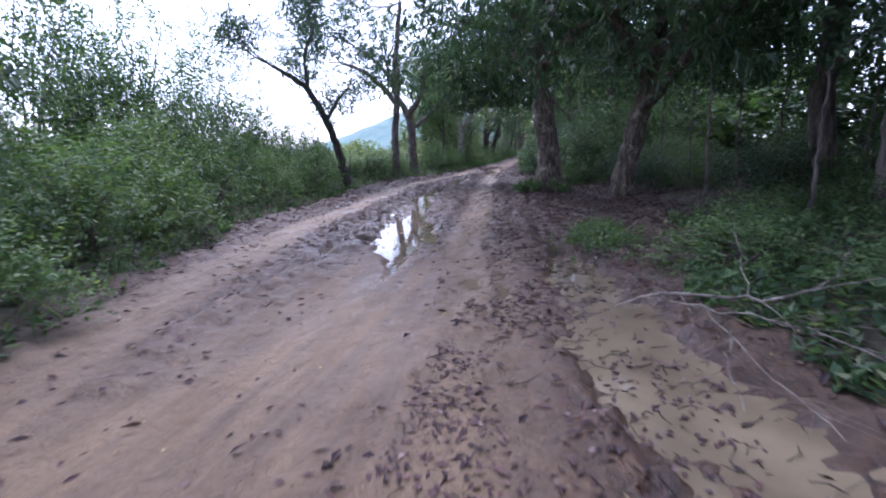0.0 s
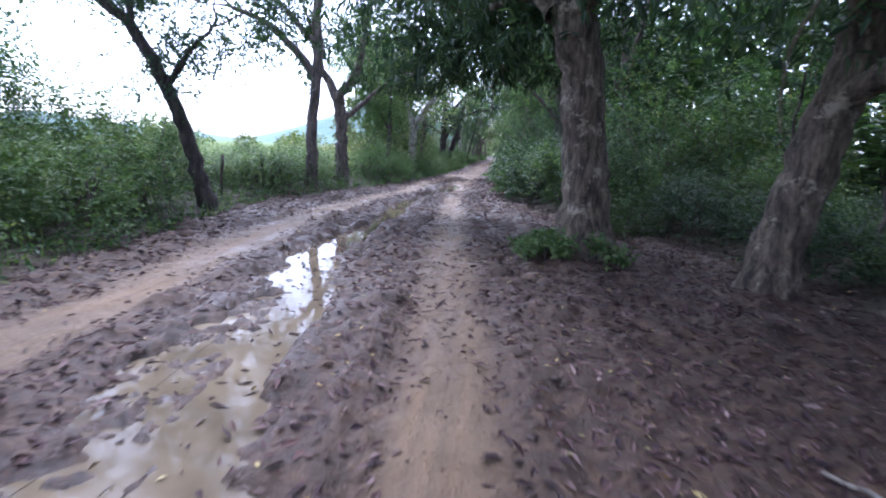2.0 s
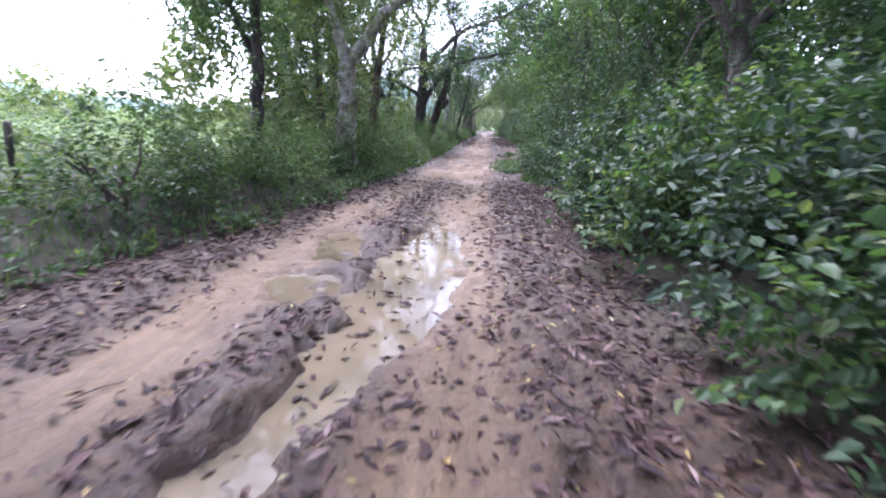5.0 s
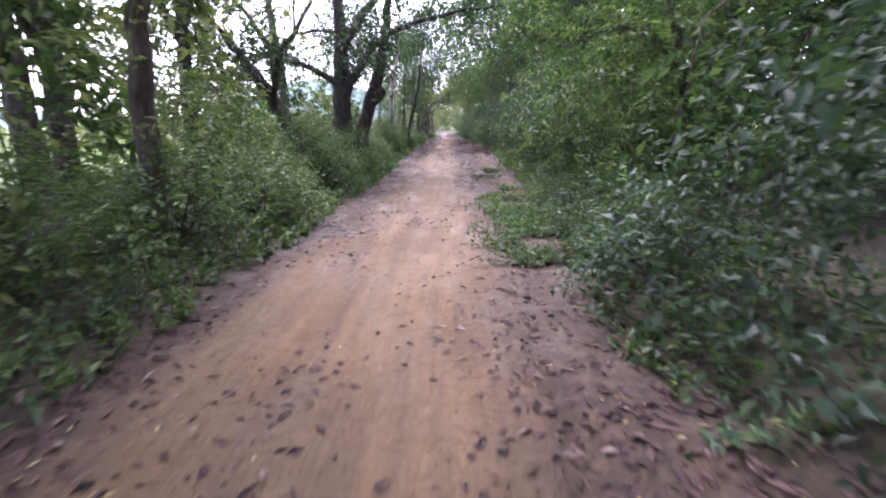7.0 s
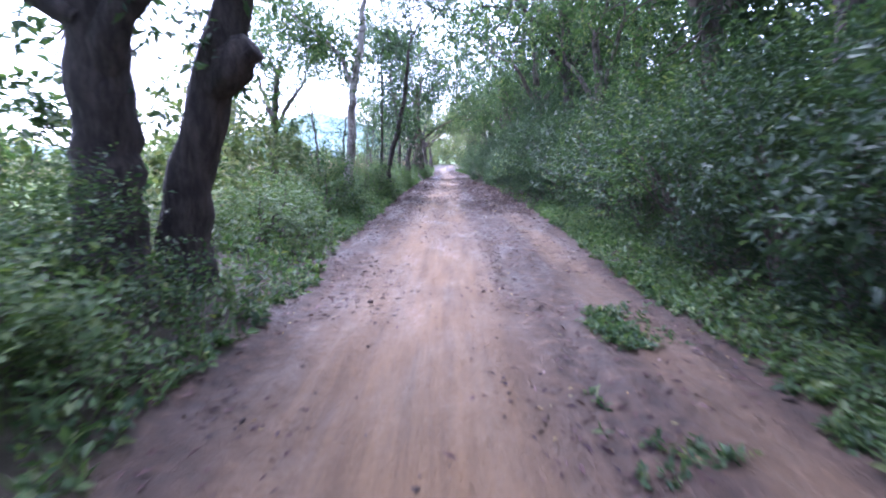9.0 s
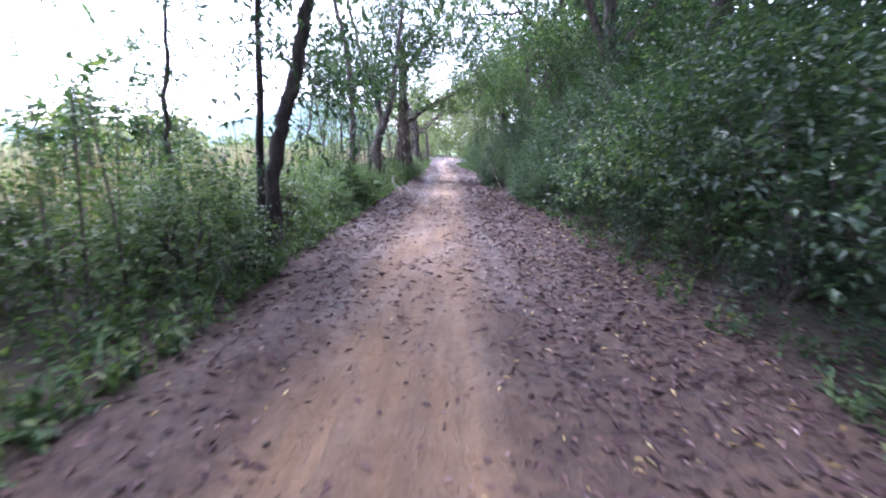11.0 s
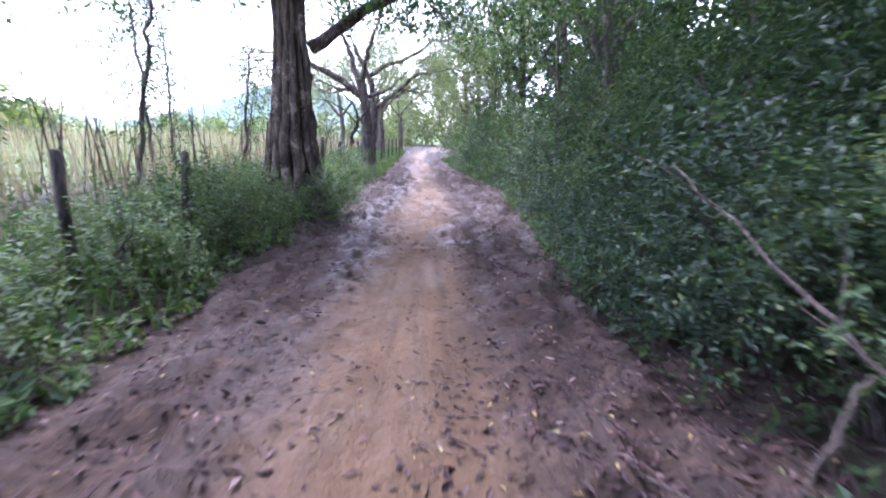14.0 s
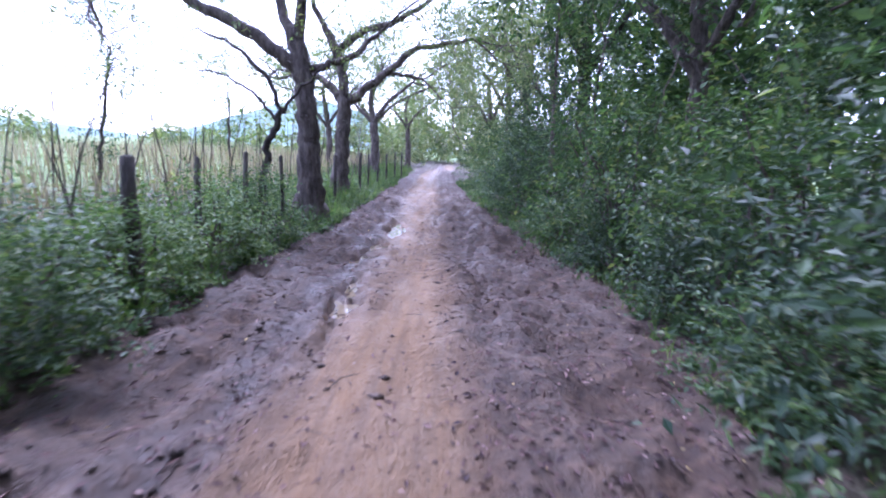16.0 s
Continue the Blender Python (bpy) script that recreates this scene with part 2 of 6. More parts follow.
# puddles: x, y, half width, half length, turn in degrees, depth
PUDDLES = [
    (1.86, 4.52, 0.17, 0.2, 0, 0.062), (2.24, 4.25, 0.07, 0.55, 11, 0.07), (-0.25, 5.9, 0.06, 0.28, 10, 0.055), (-0.02, 5.75, 0.08, 0.32, 12, 0.06), (-0.95, 7.2, 0.1, 0.3, 10, 0.055),
    (-1.12, 23.2, 0.3, 0.5, 20, 0.07), (-1.2, 24.5, 0.3, 0.8, 0, 0.07),
    (-0.62, 62.3, 0.06, 0.25, 0, 0.06), (-0.6, 64.5, 0.05, 0.25, 0, 0.035), (0.42, 70.85, 0.11, 0.38, 0, 0.095), (-0.6, 69.65, 0.05, 0.14, 5, 0.06), (-0.5, 69.4, 0.045, 0.12, 10, 0.06), (-0.63, 69.2, 0.035, 0.1, 0, 0.058), (-0.53, 68.85, 0.04, 0.1, 10, 0.058), (-0.46, 68.62, 0.03, 0.08, 0, 0.058),
    (-0.85, 72.3, 0.055, 0.35, 0, 0.065), (-0.4, 76.7, 0.14, 0.8, 3, 0.095), (-0.48, 78.8, 0.13, 0.9, 0, 0.09), (-0.38, 80.8, 0.15, 0.9, 0, 0.09),
]
# water-filled wheel ruts: rows of y, x, half width, depth; then how many tread-shaped islands break them
RUTS = [
    ([(4.7, 0.98, 0.05, 0.05), (5.4, 0.84, 0.13, 0.07), (6.0, 0.58, 0.36, 0.08), (6.6, 0.5, 0.52, 0.09), (7.3, 0.42, 0.54, 0.09), (7.9, 0.36, 0.42, 0.08), (8.6, 0.2, 0.28, 0.08), (9.5, -0.03, 0.19, 0.08),
      (10.3, -0.1, 0.2, 0.08), (10.9, -0.2, 0.24, 0.08), (11.5, -0.52, 0.36, 0.08), (12.6, -0.84, 0.37, 0.08), (13.6, -0.82, 0.29, 0.08), (14.8, -0.76, 0.22, 0.075), (15.3, -0.68, 0.16, 0.075), (16.1, -0.65, 0.23, 0.085), (17.0, -0.74, 0.29, 0.095),
      (17.9, -0.9, 0.26, 0.1), (18.6, -0.92, 0.24, 0.09), (19.5, -0.87, 0.21, 0.085), (20.4, -0.78, 0.18, 0.085), (21.2, -0.68, 0.18, 0.085), (22.0, -0.52, 0.22, 0.09), (22.8, -0.4, 0.34, 0.1),
      (23.6, -0.38, 0.42, 0.1), (24.4, -0.32, 0.38, 0.09), (25.2, -0.32, 0.24, 0.07), (26.0, -0.35, 0.06, 0.05)], 0.28),
    ([(7.6, -0.12, 0.14, 0.07), (8.5, -0.16, 0.24, 0.075), (9.4, -0.42, 0.28, 0.075), (10.2, -0.52, 0.22, 0.07), (10.9, -0.6, 0.1, 0.05)], 0.85),
    ([(1.2, 3.55, 0.35, 0.07), (2.0, 3.42, 0.45, 0.075), (2.6, 3.22, 0.42, 0.075), (3.2, 3.1, 0.45, 0.08), (3.7, 3.02, 0.46, 0.08), (4.2, 2.95, 0.42, 0.08), (4.7, 2.9, 0.38, 0.075), (5.3, 2.85, 0.3, 0.07), (5.8, 2.7, 0.1, 0.05)], 0.5),
]
RUTS = [(np.array(rows), isles) for rows, isles in RUTS]


def in_rut(rows, x, y, more=0.0):
    """How far a place lies from the middle of a rut: 1 at its edge; more widens it."""
    half = np.interp(y, rows[:, 0], rows[:, 2]) + more
    past = np.clip(np.maximum(rows[0, 0] - y, y - rows[-1, 0]), 0, None)
    return np.abs(x - np.interp(y, rows[:, 0], rows[:, 1])) / half + past * 6


WATER_BELOW = 0.04


def cover(x, y):
    """How much the ground is packed lane, plant soil and meadow, from 0 to 1 each."""
    lane_w = np.interp(y, [0, 20, 28, 34, 46, 50, 60, 70, 80], [0.3, 0.3, 0.5, 0.78, 0.75, 0.6, 0.56, 0.52, 0.44])
    lane = np.exp(-((x - ride(y) + np.interp(y, [20, 34], [0, 0.25])) / lane_w) ** 4)
    second = ride(y) - np.interp(y, [0, 8, 16, 19, 22, 25, 30], [2.2, 2.9, 2.6, 2.1, 1.55, 1.5, 1.0])
    lane = np.maximum(lane, np.exp(-((x - second) / 0.38) ** 4) * (y < 34))
    lane = np.maximum(lane, 0.5 * np.exp(-((x - 1.38) / 0.22) ** 4) * step(30, 33, y) * (1 - step(48, 52, y)))
    lane = np.maximum(lane, step(5.4, 3.2, np.abs(y - 1.6)) * np.exp(-((x - 1.3) / 1.2) ** 4))
    lane = lane * (0.7 + 0.3 * step(0.3, 0.6, value_noise(x, y * 0.35, 2.2, 8)))
    out = np.maximum(left_edge(y) - x, x - right_edge(y))
    soil = step(-0.1, 0.35, out + 0.3 * (value_noise(x, y, 3, 9) - 0.5))
    meadow = np.maximum(step(4, 7, left_edge(y) - x), step(10, 16, x - right_edge(y)))
    return lane, soil, meadow


def height(x, y):
    z = road_level(y) + 0 * x
    lane, soil, meadow = cover(x, y)
    on_left, on_right = np.clip(left_edge(y) - x, 0, None), np.clip(x - right_edge(y), 0, None)
    z = z + 0.2 * step(0, 1.3, on_left) + 0.16 * step(0, 1.5, on_right) + 0.1 * step(4, 20, on_left)
    clods = value_noise(x, y, 6.5, 1) * value_noise(x, y, 2.3, 12) * 2 - 0.35
    rough = (1 - 0.85 * lane) * np.interp(y, [0, 28, 34, 58, 64, 120], [1, 1, 0.5, 0.55, 1.35, 1.2])
    z = z + rough * (0.075 * np.clip(clods, -0.3, 1) + 0.02 * (value_noise(x, y, 11, 2) - 0.5))
    churn = np.interp(y, [0, 5, 24, 30, 58, 64], [0.4, 1, 1, 0.3, 0.4, 1.3]) * (1 - 0.8 * lane)
    z = z + (1 - soil) * (0.025 + 0.045 * churn) * (value_noise(x - ride(y), y * 0.09, 5, 18) - 0.45)
    z = z + (1 - soil) * churn * 0.035 * np.abs(value_noise(x - ride(y), y * 0.4, 9, 24) - 0.5)
    z = z + (1 - soil) * churn * (0.03 * (value_noise(x, y * 0.55, 8, 31) - 0.5) + 0.02 * (value_noise(x, y * 0.8, 15, 32) - 0.5))
    z = z - 0.012 * lane + 0.03 * (value_noise(x, y, 0.5, 4) - 0.5) * (1 - soil)
    z = z + soil * (0.08 * (value_noise(x, y, 1.1, 6) - 0.5) + 0.03 * (value_noise(x, y, 5, 7) - 0.5))
    for px, py, rx, ry, turn, deep in PUDDLES:
        near = (np.abs(x - px) < 2.2 * max(rx, ry)) & (np.abs(y - py) < 2.2 * max(rx, ry))
        if not near.any():
            continue
        a = radians(turn)
        dx, dy = x[near] - px, y[near] - py
        u, v = (dx * math.cos(a) + dy * math.sin(a)) / rx, (-dx * math.sin(a) + dy * math.cos(a)) / ry
        ragged = 0.6 * (value_noise(x[near], y[near] * 0.7, 5, 15) - 0.5) + 0.5 * (value_noise(x[near], y[near] * 0.7, 13, 20) - 0.5)
        d = np.sqrt(u * u + v * v) + ragged
        islands = 1.1 * deep * min(rx / 0.1, 1) * step(0.5, 0.74, 0.5 * value_noise(x[near], y[near] * 0.45, 7, 16) + 0.3 * value_noise(x[near], y[near] * 0.5, 2.2, 19) + 0.2 * value_noise(x[near], y[near], 13, 23))
        sunk = road_level(np.full(1, py))[0] - deep + 0.012 * (value_noise(x[near], y[near], 7, 17) - 0.5) + islands
        k = step(1.2, 0.75, d)
        z[near] = z[near] * (1 - k) + np.minimum(z[near], sunk) * k
    for rows, isles in RUTS:
        near = (y > rows[0, 0] - 0.6) & (y < rows[-1, 0] + 0.6) & (np.abs(x - np.interp(y, rows[:, 0], rows[:, 1])) < 1.2)
        if not near.any():
            continue
        xn, yn = x[near], y[near]
        deep = np.interp(yn, rows[:, 0], rows[:, 3])
        d = in_rut(rows, xn, yn) + 0.75 * (value_noise(xn, yn * 0.8, 5, 15) - 0.5) + 0.6 * (value_noise(xn, yn, 12, 20) - 0.5)
        lugs = 0.36 * value_noise(xn * 0.7 + 0.3 * yn, yn - 0.4 * xn, 13, 16) + 0.26 * value_noise(xn, yn * 0.5, 2.6, 19) + 0.38 * value_noise(xn, yn * 0.6, 22, 23)
        k = step(1.2, 0.72, d)
        z[near] = z[near] * (1 - k) + np.minimum(z[near], road_level(yn) - deep + 1.15 * deep * isles * step(0.5, 0.64, lugs)) * k
    return z


def wetness(x, y):
    """How sodden the ground is round the puddles and in the churned ruts, from 0 to 1."""
    w = np.zeros_like(x)
    for px, py, rx, ry, turned, deep in PUDDLES:
        near = (np.abs(x - px) < rx * 3 + 1) & (np.abs(y - py) < ry * 2 + 1)
        d = np.sqrt(((x[near] - px) / (rx + 0.18)) ** 2 + ((y[near] - py) / (ry + 0.5)) ** 2)
        w[near] = np.maximum(w[near], step(1.2, 0.75, d))
    for rows, isles in RUTS:
        w = np.maximum(w, step(1.3, 0.7, in_rut(rows, x, y, 0.22)))
    w = np.maximum(w, 0.9 * np.exp(-((x - np.interp(y, [60, 68, 72, 77, 84], [-0.6, -0.5, -0.8, -0.42, -0.4])) / 0.28) ** 4) * step(61, 64, y))
    w = np.maximum(w, 0.9 * np.exp(-((x - np.interp(y, [0, 3.4, 4.9], [2.0, 1.65, 0.95])) / 0.5) ** 4) * step(6.5, 4.5, y))
    return w * step(0.3, 0.62, 0.45 * value_noise(x, y * 0.35, 3.1, 26) + 0.55 * value_noise(x, y * 0.5, 9, 27) + 0.08)


def ground_z(x, y):
    return height(np.atleast_1d(np.asarray(x, float)), np.atleast_1d(np.asarray(y, float)))


def widening(start, first, end):
    out, at, gap = [], start, first
    while abs(at) < end:
        at, gap = at + math.copysign(gap, first), gap * 1.45
        out.append(at)
    return out


def build_ground():
    xs = np.array(sorted(widening(-4.6, -0.1, 1500)) + list(np.arange(-4.6, -1.5, 0.1)) + list(np.arange(-1.5, 1.3, 0.042)) + list(np.arange(1.3, 3.6, 0.06)) + list(np.arange(3.6, 5.0, 0.1)) + widening(5.0, 0.1, 1500))
    ys = np.array(sorted(widening(-4.0, -0.2, 600)) + list(np.arange(-4, 1, 0.15)) + list(np.arange(1, 4.6, 0.06)) + list(np.arange(4.6, 26, 0.045)) + list(np.arange(26, 58, 0.13)) + list(np.arange(58, 82, 0.085)) + list(np.arange(82, 86, 0.13)) + widening(86, 0.15, 2600))
    gx, gy = np.meshgrid(xs, ys)
    x, y = gx.ravel(), gy.ravel()
    z = height(x, y)
    n = len(xs)
    i, j = np.meshgrid(np.arange(n - 1), np.arange(len(ys) - 1))
    a = (j * n + i).ravel()
    me = mesh_of("ground", np.stack([x, y, z], 1), [np.stack([a, a + 1, a + 1 + n, a + n], 1)], MUD, True)
    layer = me.color_attributes.new("cover", "FLOAT_COLOR", "POINT")
    lane, soil, meadow = cover(x, y)
    layer.data.foreach_set("color", np.stack([lane, soil, meadow, wetness(x, y) * (1 - soil) * (1 - 0.5 * lane)], 1).astype(np.float32).ravel())
    red = me.attributes.new("clay", "FLOAT", "POINT")
    red.data.foreach_set("value", np.interp(y, [24, 30, 46, 52, 60, 68], [0, 0.7, 0.7, 0.75, 0.85, 1.0]).astype(np.float32))
    tagged(new("ground", me), "rutted wet clay track with muddy clods and bare verges", "ground", kind="structure")


build_ground()


def build_water():
    """A level sheet under each rut and puddle; the ground rises out of it."""
    label = "shallow murky tan puddle in the wheel ruts"
    for k, (rows, isles) in enumerate(RUTS):
        ys = np.arange(rows[0, 0] - 0.3, rows[-1, 0] + 0.3, 0.3)
        mid, half = np.interp(ys, rows[:, 0], rows[:, 1]), np.interp(ys, rows[:, 0], rows[:, 2]) * 1.5 + 0.12
        if k == 1:
            half = np.minimum(half, np.interp(ys, RUTS[0][0][:, 0], RUTS[0][0][:, 1] - 1.5 * RUTS[0][0][:, 2] - 0.125) - mid)
        level = np.full(len(ys), -WATER_BELOW)
        left = np.stack([mid - (half if k != 1 else np.interp(ys, rows[:, 0], rows[:, 2]) * 1.5 + 0.12), ys, level], 1)
        n = len(ys)
        a = np.arange(n - 1)
        me = mesh_of("water", np.concatenate([left, np.stack([mid + half, ys, level], 1)]), [np.stack([a, a + n, a + n + 1, a + 1], 1)], WATER)
        tagged(new("water", me), label, "puddle", kind="structure")
    for k, (px, py, rx, ry, turned, deep) in enumerate(PUDDLES):
        a = np.linspace(0, 2 * math.pi, 32, endpoint=False)
        u, v, c, s = 1.4 * rx * np.cos(a), 1.3 * ry * np.sin(a), math.cos(radians(turned)), math.sin(radians(turned))
        level = float(road_level(np.full(1, py))[0]) - WATER_BELOW - 0.0004 * (k % 5 + 1)
        me = mesh_of("water", np.stack([px + u * c - v * s, py + u * s + v * c, np.full(32, level)], 1), [np.arange(32)[None, :]], WATER)
        tagged(new("water", me), label, "puddle", kind="structure")


build_water()

# ---- leaves and wood ----


def in_track(p):
    """Which points hang low over the ridden lane."""
    high = np.interp(p[:, 2], [0.3, 1.6, 2.1, 2.6], [0.75, 0.95, 0.8, 0.0])
    return (np.abs(p[:, 0] - ride(p[:, 1])) < high) & (p[:, 1] > -8) & (p[:, 2] > 0.3) & (p[:, 2] < 2.6)


def clear_of_track(me, m):
    """The pose m moved sideways until no leaf of the mesh hangs over the lane."""
    co = np.empty(len(me.vertices) * 3, np.float32)
    me.vertices.foreach_get("co", co)
    co = co.reshape(-1, 3)[::2]
    full = np.concatenate([co, np.ones((len(co), 1))], 1)
    for _ in range(40):
        if not in_track((full @ np.array(m).T)[:, :3]).any():
            break
        m = Matrix.Translation((0.12 if m.translation.x > float(ride(np.full(1, m.translation.y))[0]) else -0.12, 0, 0)) @ m
    return m



def leaf_faces(p, d, up, length, width, fine):
    """Folded pointed leaves: 4 corners each, or 6 where fine."""
    n = len(p)
    d = unit(d)
    s = unit(np.cross(d, up))
    up = np.cross(s, d)
    le, w = length[:, None], width[:, None]
    if fine:
        v = np.stack([p, p + 0.32 * le * d - 0.5 * w * s + 0.12 * w * up, p + 0.32 * le * d + 0.5 * w * s + 0.12 * w * up,
                      p + 0.7 * le * d - 0.36 * w * s + 0.02 * le * up, p + 0.7 * le * d + 0.36 * w * s + 0.02 * le * up, p + le * d - 0.14 * le * up], 1)
        b = (np.arange(n) * 6)[:, None]
        return v.reshape(-1, 3), np.concatenate([b + [0, 5, 3, 1], b + [0, 2, 4, 5]])
    v = np.stack([p, p + 0.42 * le * d + 0.5 * w * s + 0.15 * w * up, p + le * d - 0.1 * le * up, p + 0.42 * le * d - 0.5 * w * s + 0.15 * w * up], 1)
    b = (np.arange(n) * 4)[:, None]
    return v.reshape(-1, 3), b + [0, 1, 2, 3]


def twigs(at, along, reach, count, length, width, rs, fine=False, droop=0.35):
    """Sprays of leaves: count leaves, turn about, along each twig."""
    m = len(at)
    along = unit(along)
    side = unit(np.cross(along, rs.normal(size=(m, 3)) * 0.5 + (0, 0, 1)))
    k = (np.arange(count) + 0.6) / count
    p = at[:, None] + along[:, None] * (reach[:, None] * k)[..., None]
    p[..., 2] -= 0.12 * reach[:, None] * k * k
    flip = np.where(np.arange(count) % 2, 1.0, -1.0)
    d = along[:, None] * 0.55 + side[:, None] * flip[None, :, None] + rs.normal(size=(m, count, 3)) * 0.33
    d[..., 2] -= droop
    up = rs.normal(size=(m, count, 3)) * 0.45 + (0, 0, 1)
    size = length * (0.65 + 0.6 * rs.random((m, count)))
    return leaf_faces(p.reshape(-1, 3), d.reshape(-1, 3), up.reshape(-1, 3), size.ravel(), size.ravel() * (width / length) * (0.85 + 0.3 * rs.random(m * count)), fine)


class Wood:
    """Gathers tapered, slightly crooked tubes."""

    def __init__(self):
        self.v, self.f, self.n = [], [], 0

    def tube(self, pts, radii, sides=7, rs=rng, lumps=0.1):
        pts, radii = np.asarray(pts, float), np.asarray(radii, float)
        tang = unit(np.gradient(pts, axis=0))
        ref = np.array([0.31, 0.95, 0.05])
        s = unit(np.cross(tang, ref))
        u = np.cross(s, tang)
        a = np.linspace(0, 2 * math.pi, sides, endpoint=False)
        r = radii[:, None] * (1 + lumps * rs.normal(size=(len(pts), sides)).clip(-1.5, 1.5))
        ring = pts[:, None] + r[..., None] * (np.cos(a)[None, :, None] * s[:, None] + np.sin(a)[None, :, None] * u[:, None])
        self.v.append(ring.reshape(-1, 3))
        i, j = np.meshgrid(np.arange(sides), np.arange(len(pts) - 1))
        b = self.n + j.ravel() * sides
        self.f.append(np.stack([b + i.ravel(), b + (i.ravel() + 1) % sides, b + sides + (i.ravel() + 1) % sides, b + sides + i.ravel()], 1))
        self.n += len(pts) * sides

    def mesh(self, name, mat):
        return mesh_of(name, np.concatenate(self.v), [np.concatenate(self.f)], mat, True)


def smooth_line(pts, n):
    """A finer line through the given points, columns x, y, z, radius."""
    pts = np.asarray(pts, float)
    t = np.concatenate([[0], np.cumsum(np.linalg.norm(np.diff(pts[:, :3], axis=0), axis=1))])
    q = np.linspace(0, t[-1], n)
    out = np.stack([np.interp(q, t, pts[:, c]) for c in range(4)], 1)
    for _ in range(2):
        out[1:-1] = 0.25 * out[:-2] + 0.5 * out[1:-1] + 0.25 * out[2:]
    return out


def grow(wood, tips, p, d, length, r, level, rs, rise=0.15, wide=0.8):
    """A crooked limb that forks until its twigs; the twig ends go into tips."""
    n = 6
    pts, q, way = [np.array(p, float)], np.array(p, float), np.array(d, float) / np.linalg.norm(d)
    for _ in range(n - 1):
        way = way + rs.normal(size=3) * 0.2 + (0, 0, rise * 0.3)
        way /= np.linalg.norm(way)
        q = q + way * length / (n - 1)
        pts.append(q.copy())
    wood.tube(pts, np.linspace(r, r * 0.55, n), 6 if level > 1 else 3, rs, 0.08)
    if level == 0:
        tips.append((pts[-1], way))
        tips.append((pts[3], way))
        return
    for k in range(3 if level > 1 else 3):
        at = pts[-1] if k < 2 else pts[3]
        off = rs.normal(size=3)
        off -= off @ way * way
        dd = way + wide * off / np.linalg.norm(off)
        grow(wood, tips, at, dd, length * (0.6 + 0.2 * rs.random()), r * 0.55, level - 1, rs, rise, wide)


def tree(name, label, stems, bark, leaf, seed, limb=1.3, level=2, sprays=7, spray_leaves=9, leaf_size=(0.12, 0.05), puff=0.5, droop=0.35,
         rise=0.15, wide=0.8, hidden_ends=(), extra=None, floor=0.0, leafy=0, group="", category="tree", flare=0.5):
    """A tree from drawn stems (lists of x, y, z, radius), each grown on into limbs and leaf sprays."""
    rs = np.random.default_rng(seed)
    base = np.array(stems[0][0][:3])
    root = new(name)
    root.location = base
    tips = []

    def branch(holder, *how):
        own = Wood()
        grow(own, tips, *how)
        part("branch", own.mesh("branch", bark), holder)

    for k, line in enumerate(stems):
        fine = smooth_line(line, max(6, int(len(line) * (3.5 if k else 6))))
        if k == 0 or line[0][2] < base[2] + 0.1:
            fine[:, 3] *= 1 + flare * np.exp(-(fine[:, 2] - base[2]) / 0.22)
            fine[0, 2] -= 0.15
        wood = Wood()
        wood.tube(fine[:, :3] - base + rs.normal(size=(len(fine), 3)) * 0.016, fine[:, 3], 10 if k else 16, rs, 0.06)
        holder = part("limb" if k else "trunk", wood.mesh("limb" if k else "trunk", bark), root)
        for at in rs.integers(len(fine) // 3, len(fine), leafy if k else leafy // 3):
            tips.append((fine[at, :3] - base + rs.normal(size=3) * 0.16, rs.normal(size=3)))
        if k in hidden_ends:
            continue
        end, way = fine[-1, :3] - base, unit(fine[-1, :3] - fine[-4, :3])
        for _ in range(2):
            branch(holder, end, way + rs.normal(size=3) * 0.5, limb, fine[-1, 3] * 0.7, level, rs, rise, wide)
        mid_way = fine[len(fine) * 2 // 3, :3] - base
        branch(holder, mid_way, way * 0.3 + rs.normal(size=3) * 0.7 + (0, 0, 0.2), limb * 0.6, fine[-1, 3] * 0.45, max(level - 1, 0), rs, rise, wide)
    if extra:
        extra(root, base, rs, bark)
    c = np.repeat(np.array([p for p, _ in tips]), sprays, 0)
    w = np.repeat(np.array([d for _, d in tips]), sprays, 0)
    c = c + rs.normal(size=c.shape) * puff * 0.5
    v, f = twigs(c, w * 0.5 + rs.normal(size=c.shape) * 0.7, 0.25 + 0.3 * rs.random(len(c)), spray_leaves, *leaf_size, rs, False, droop)
    per = len(v) // len(f)
    heart = v.reshape(len(f), per, 3).mean(1) + base
    f = f[~in_track(heart) & (heart[:, 2] > base[2] + floor)]
    part("crown", mesh_of("crown", v, [f], leaf), root)
    return tagged(root, label, category, group)


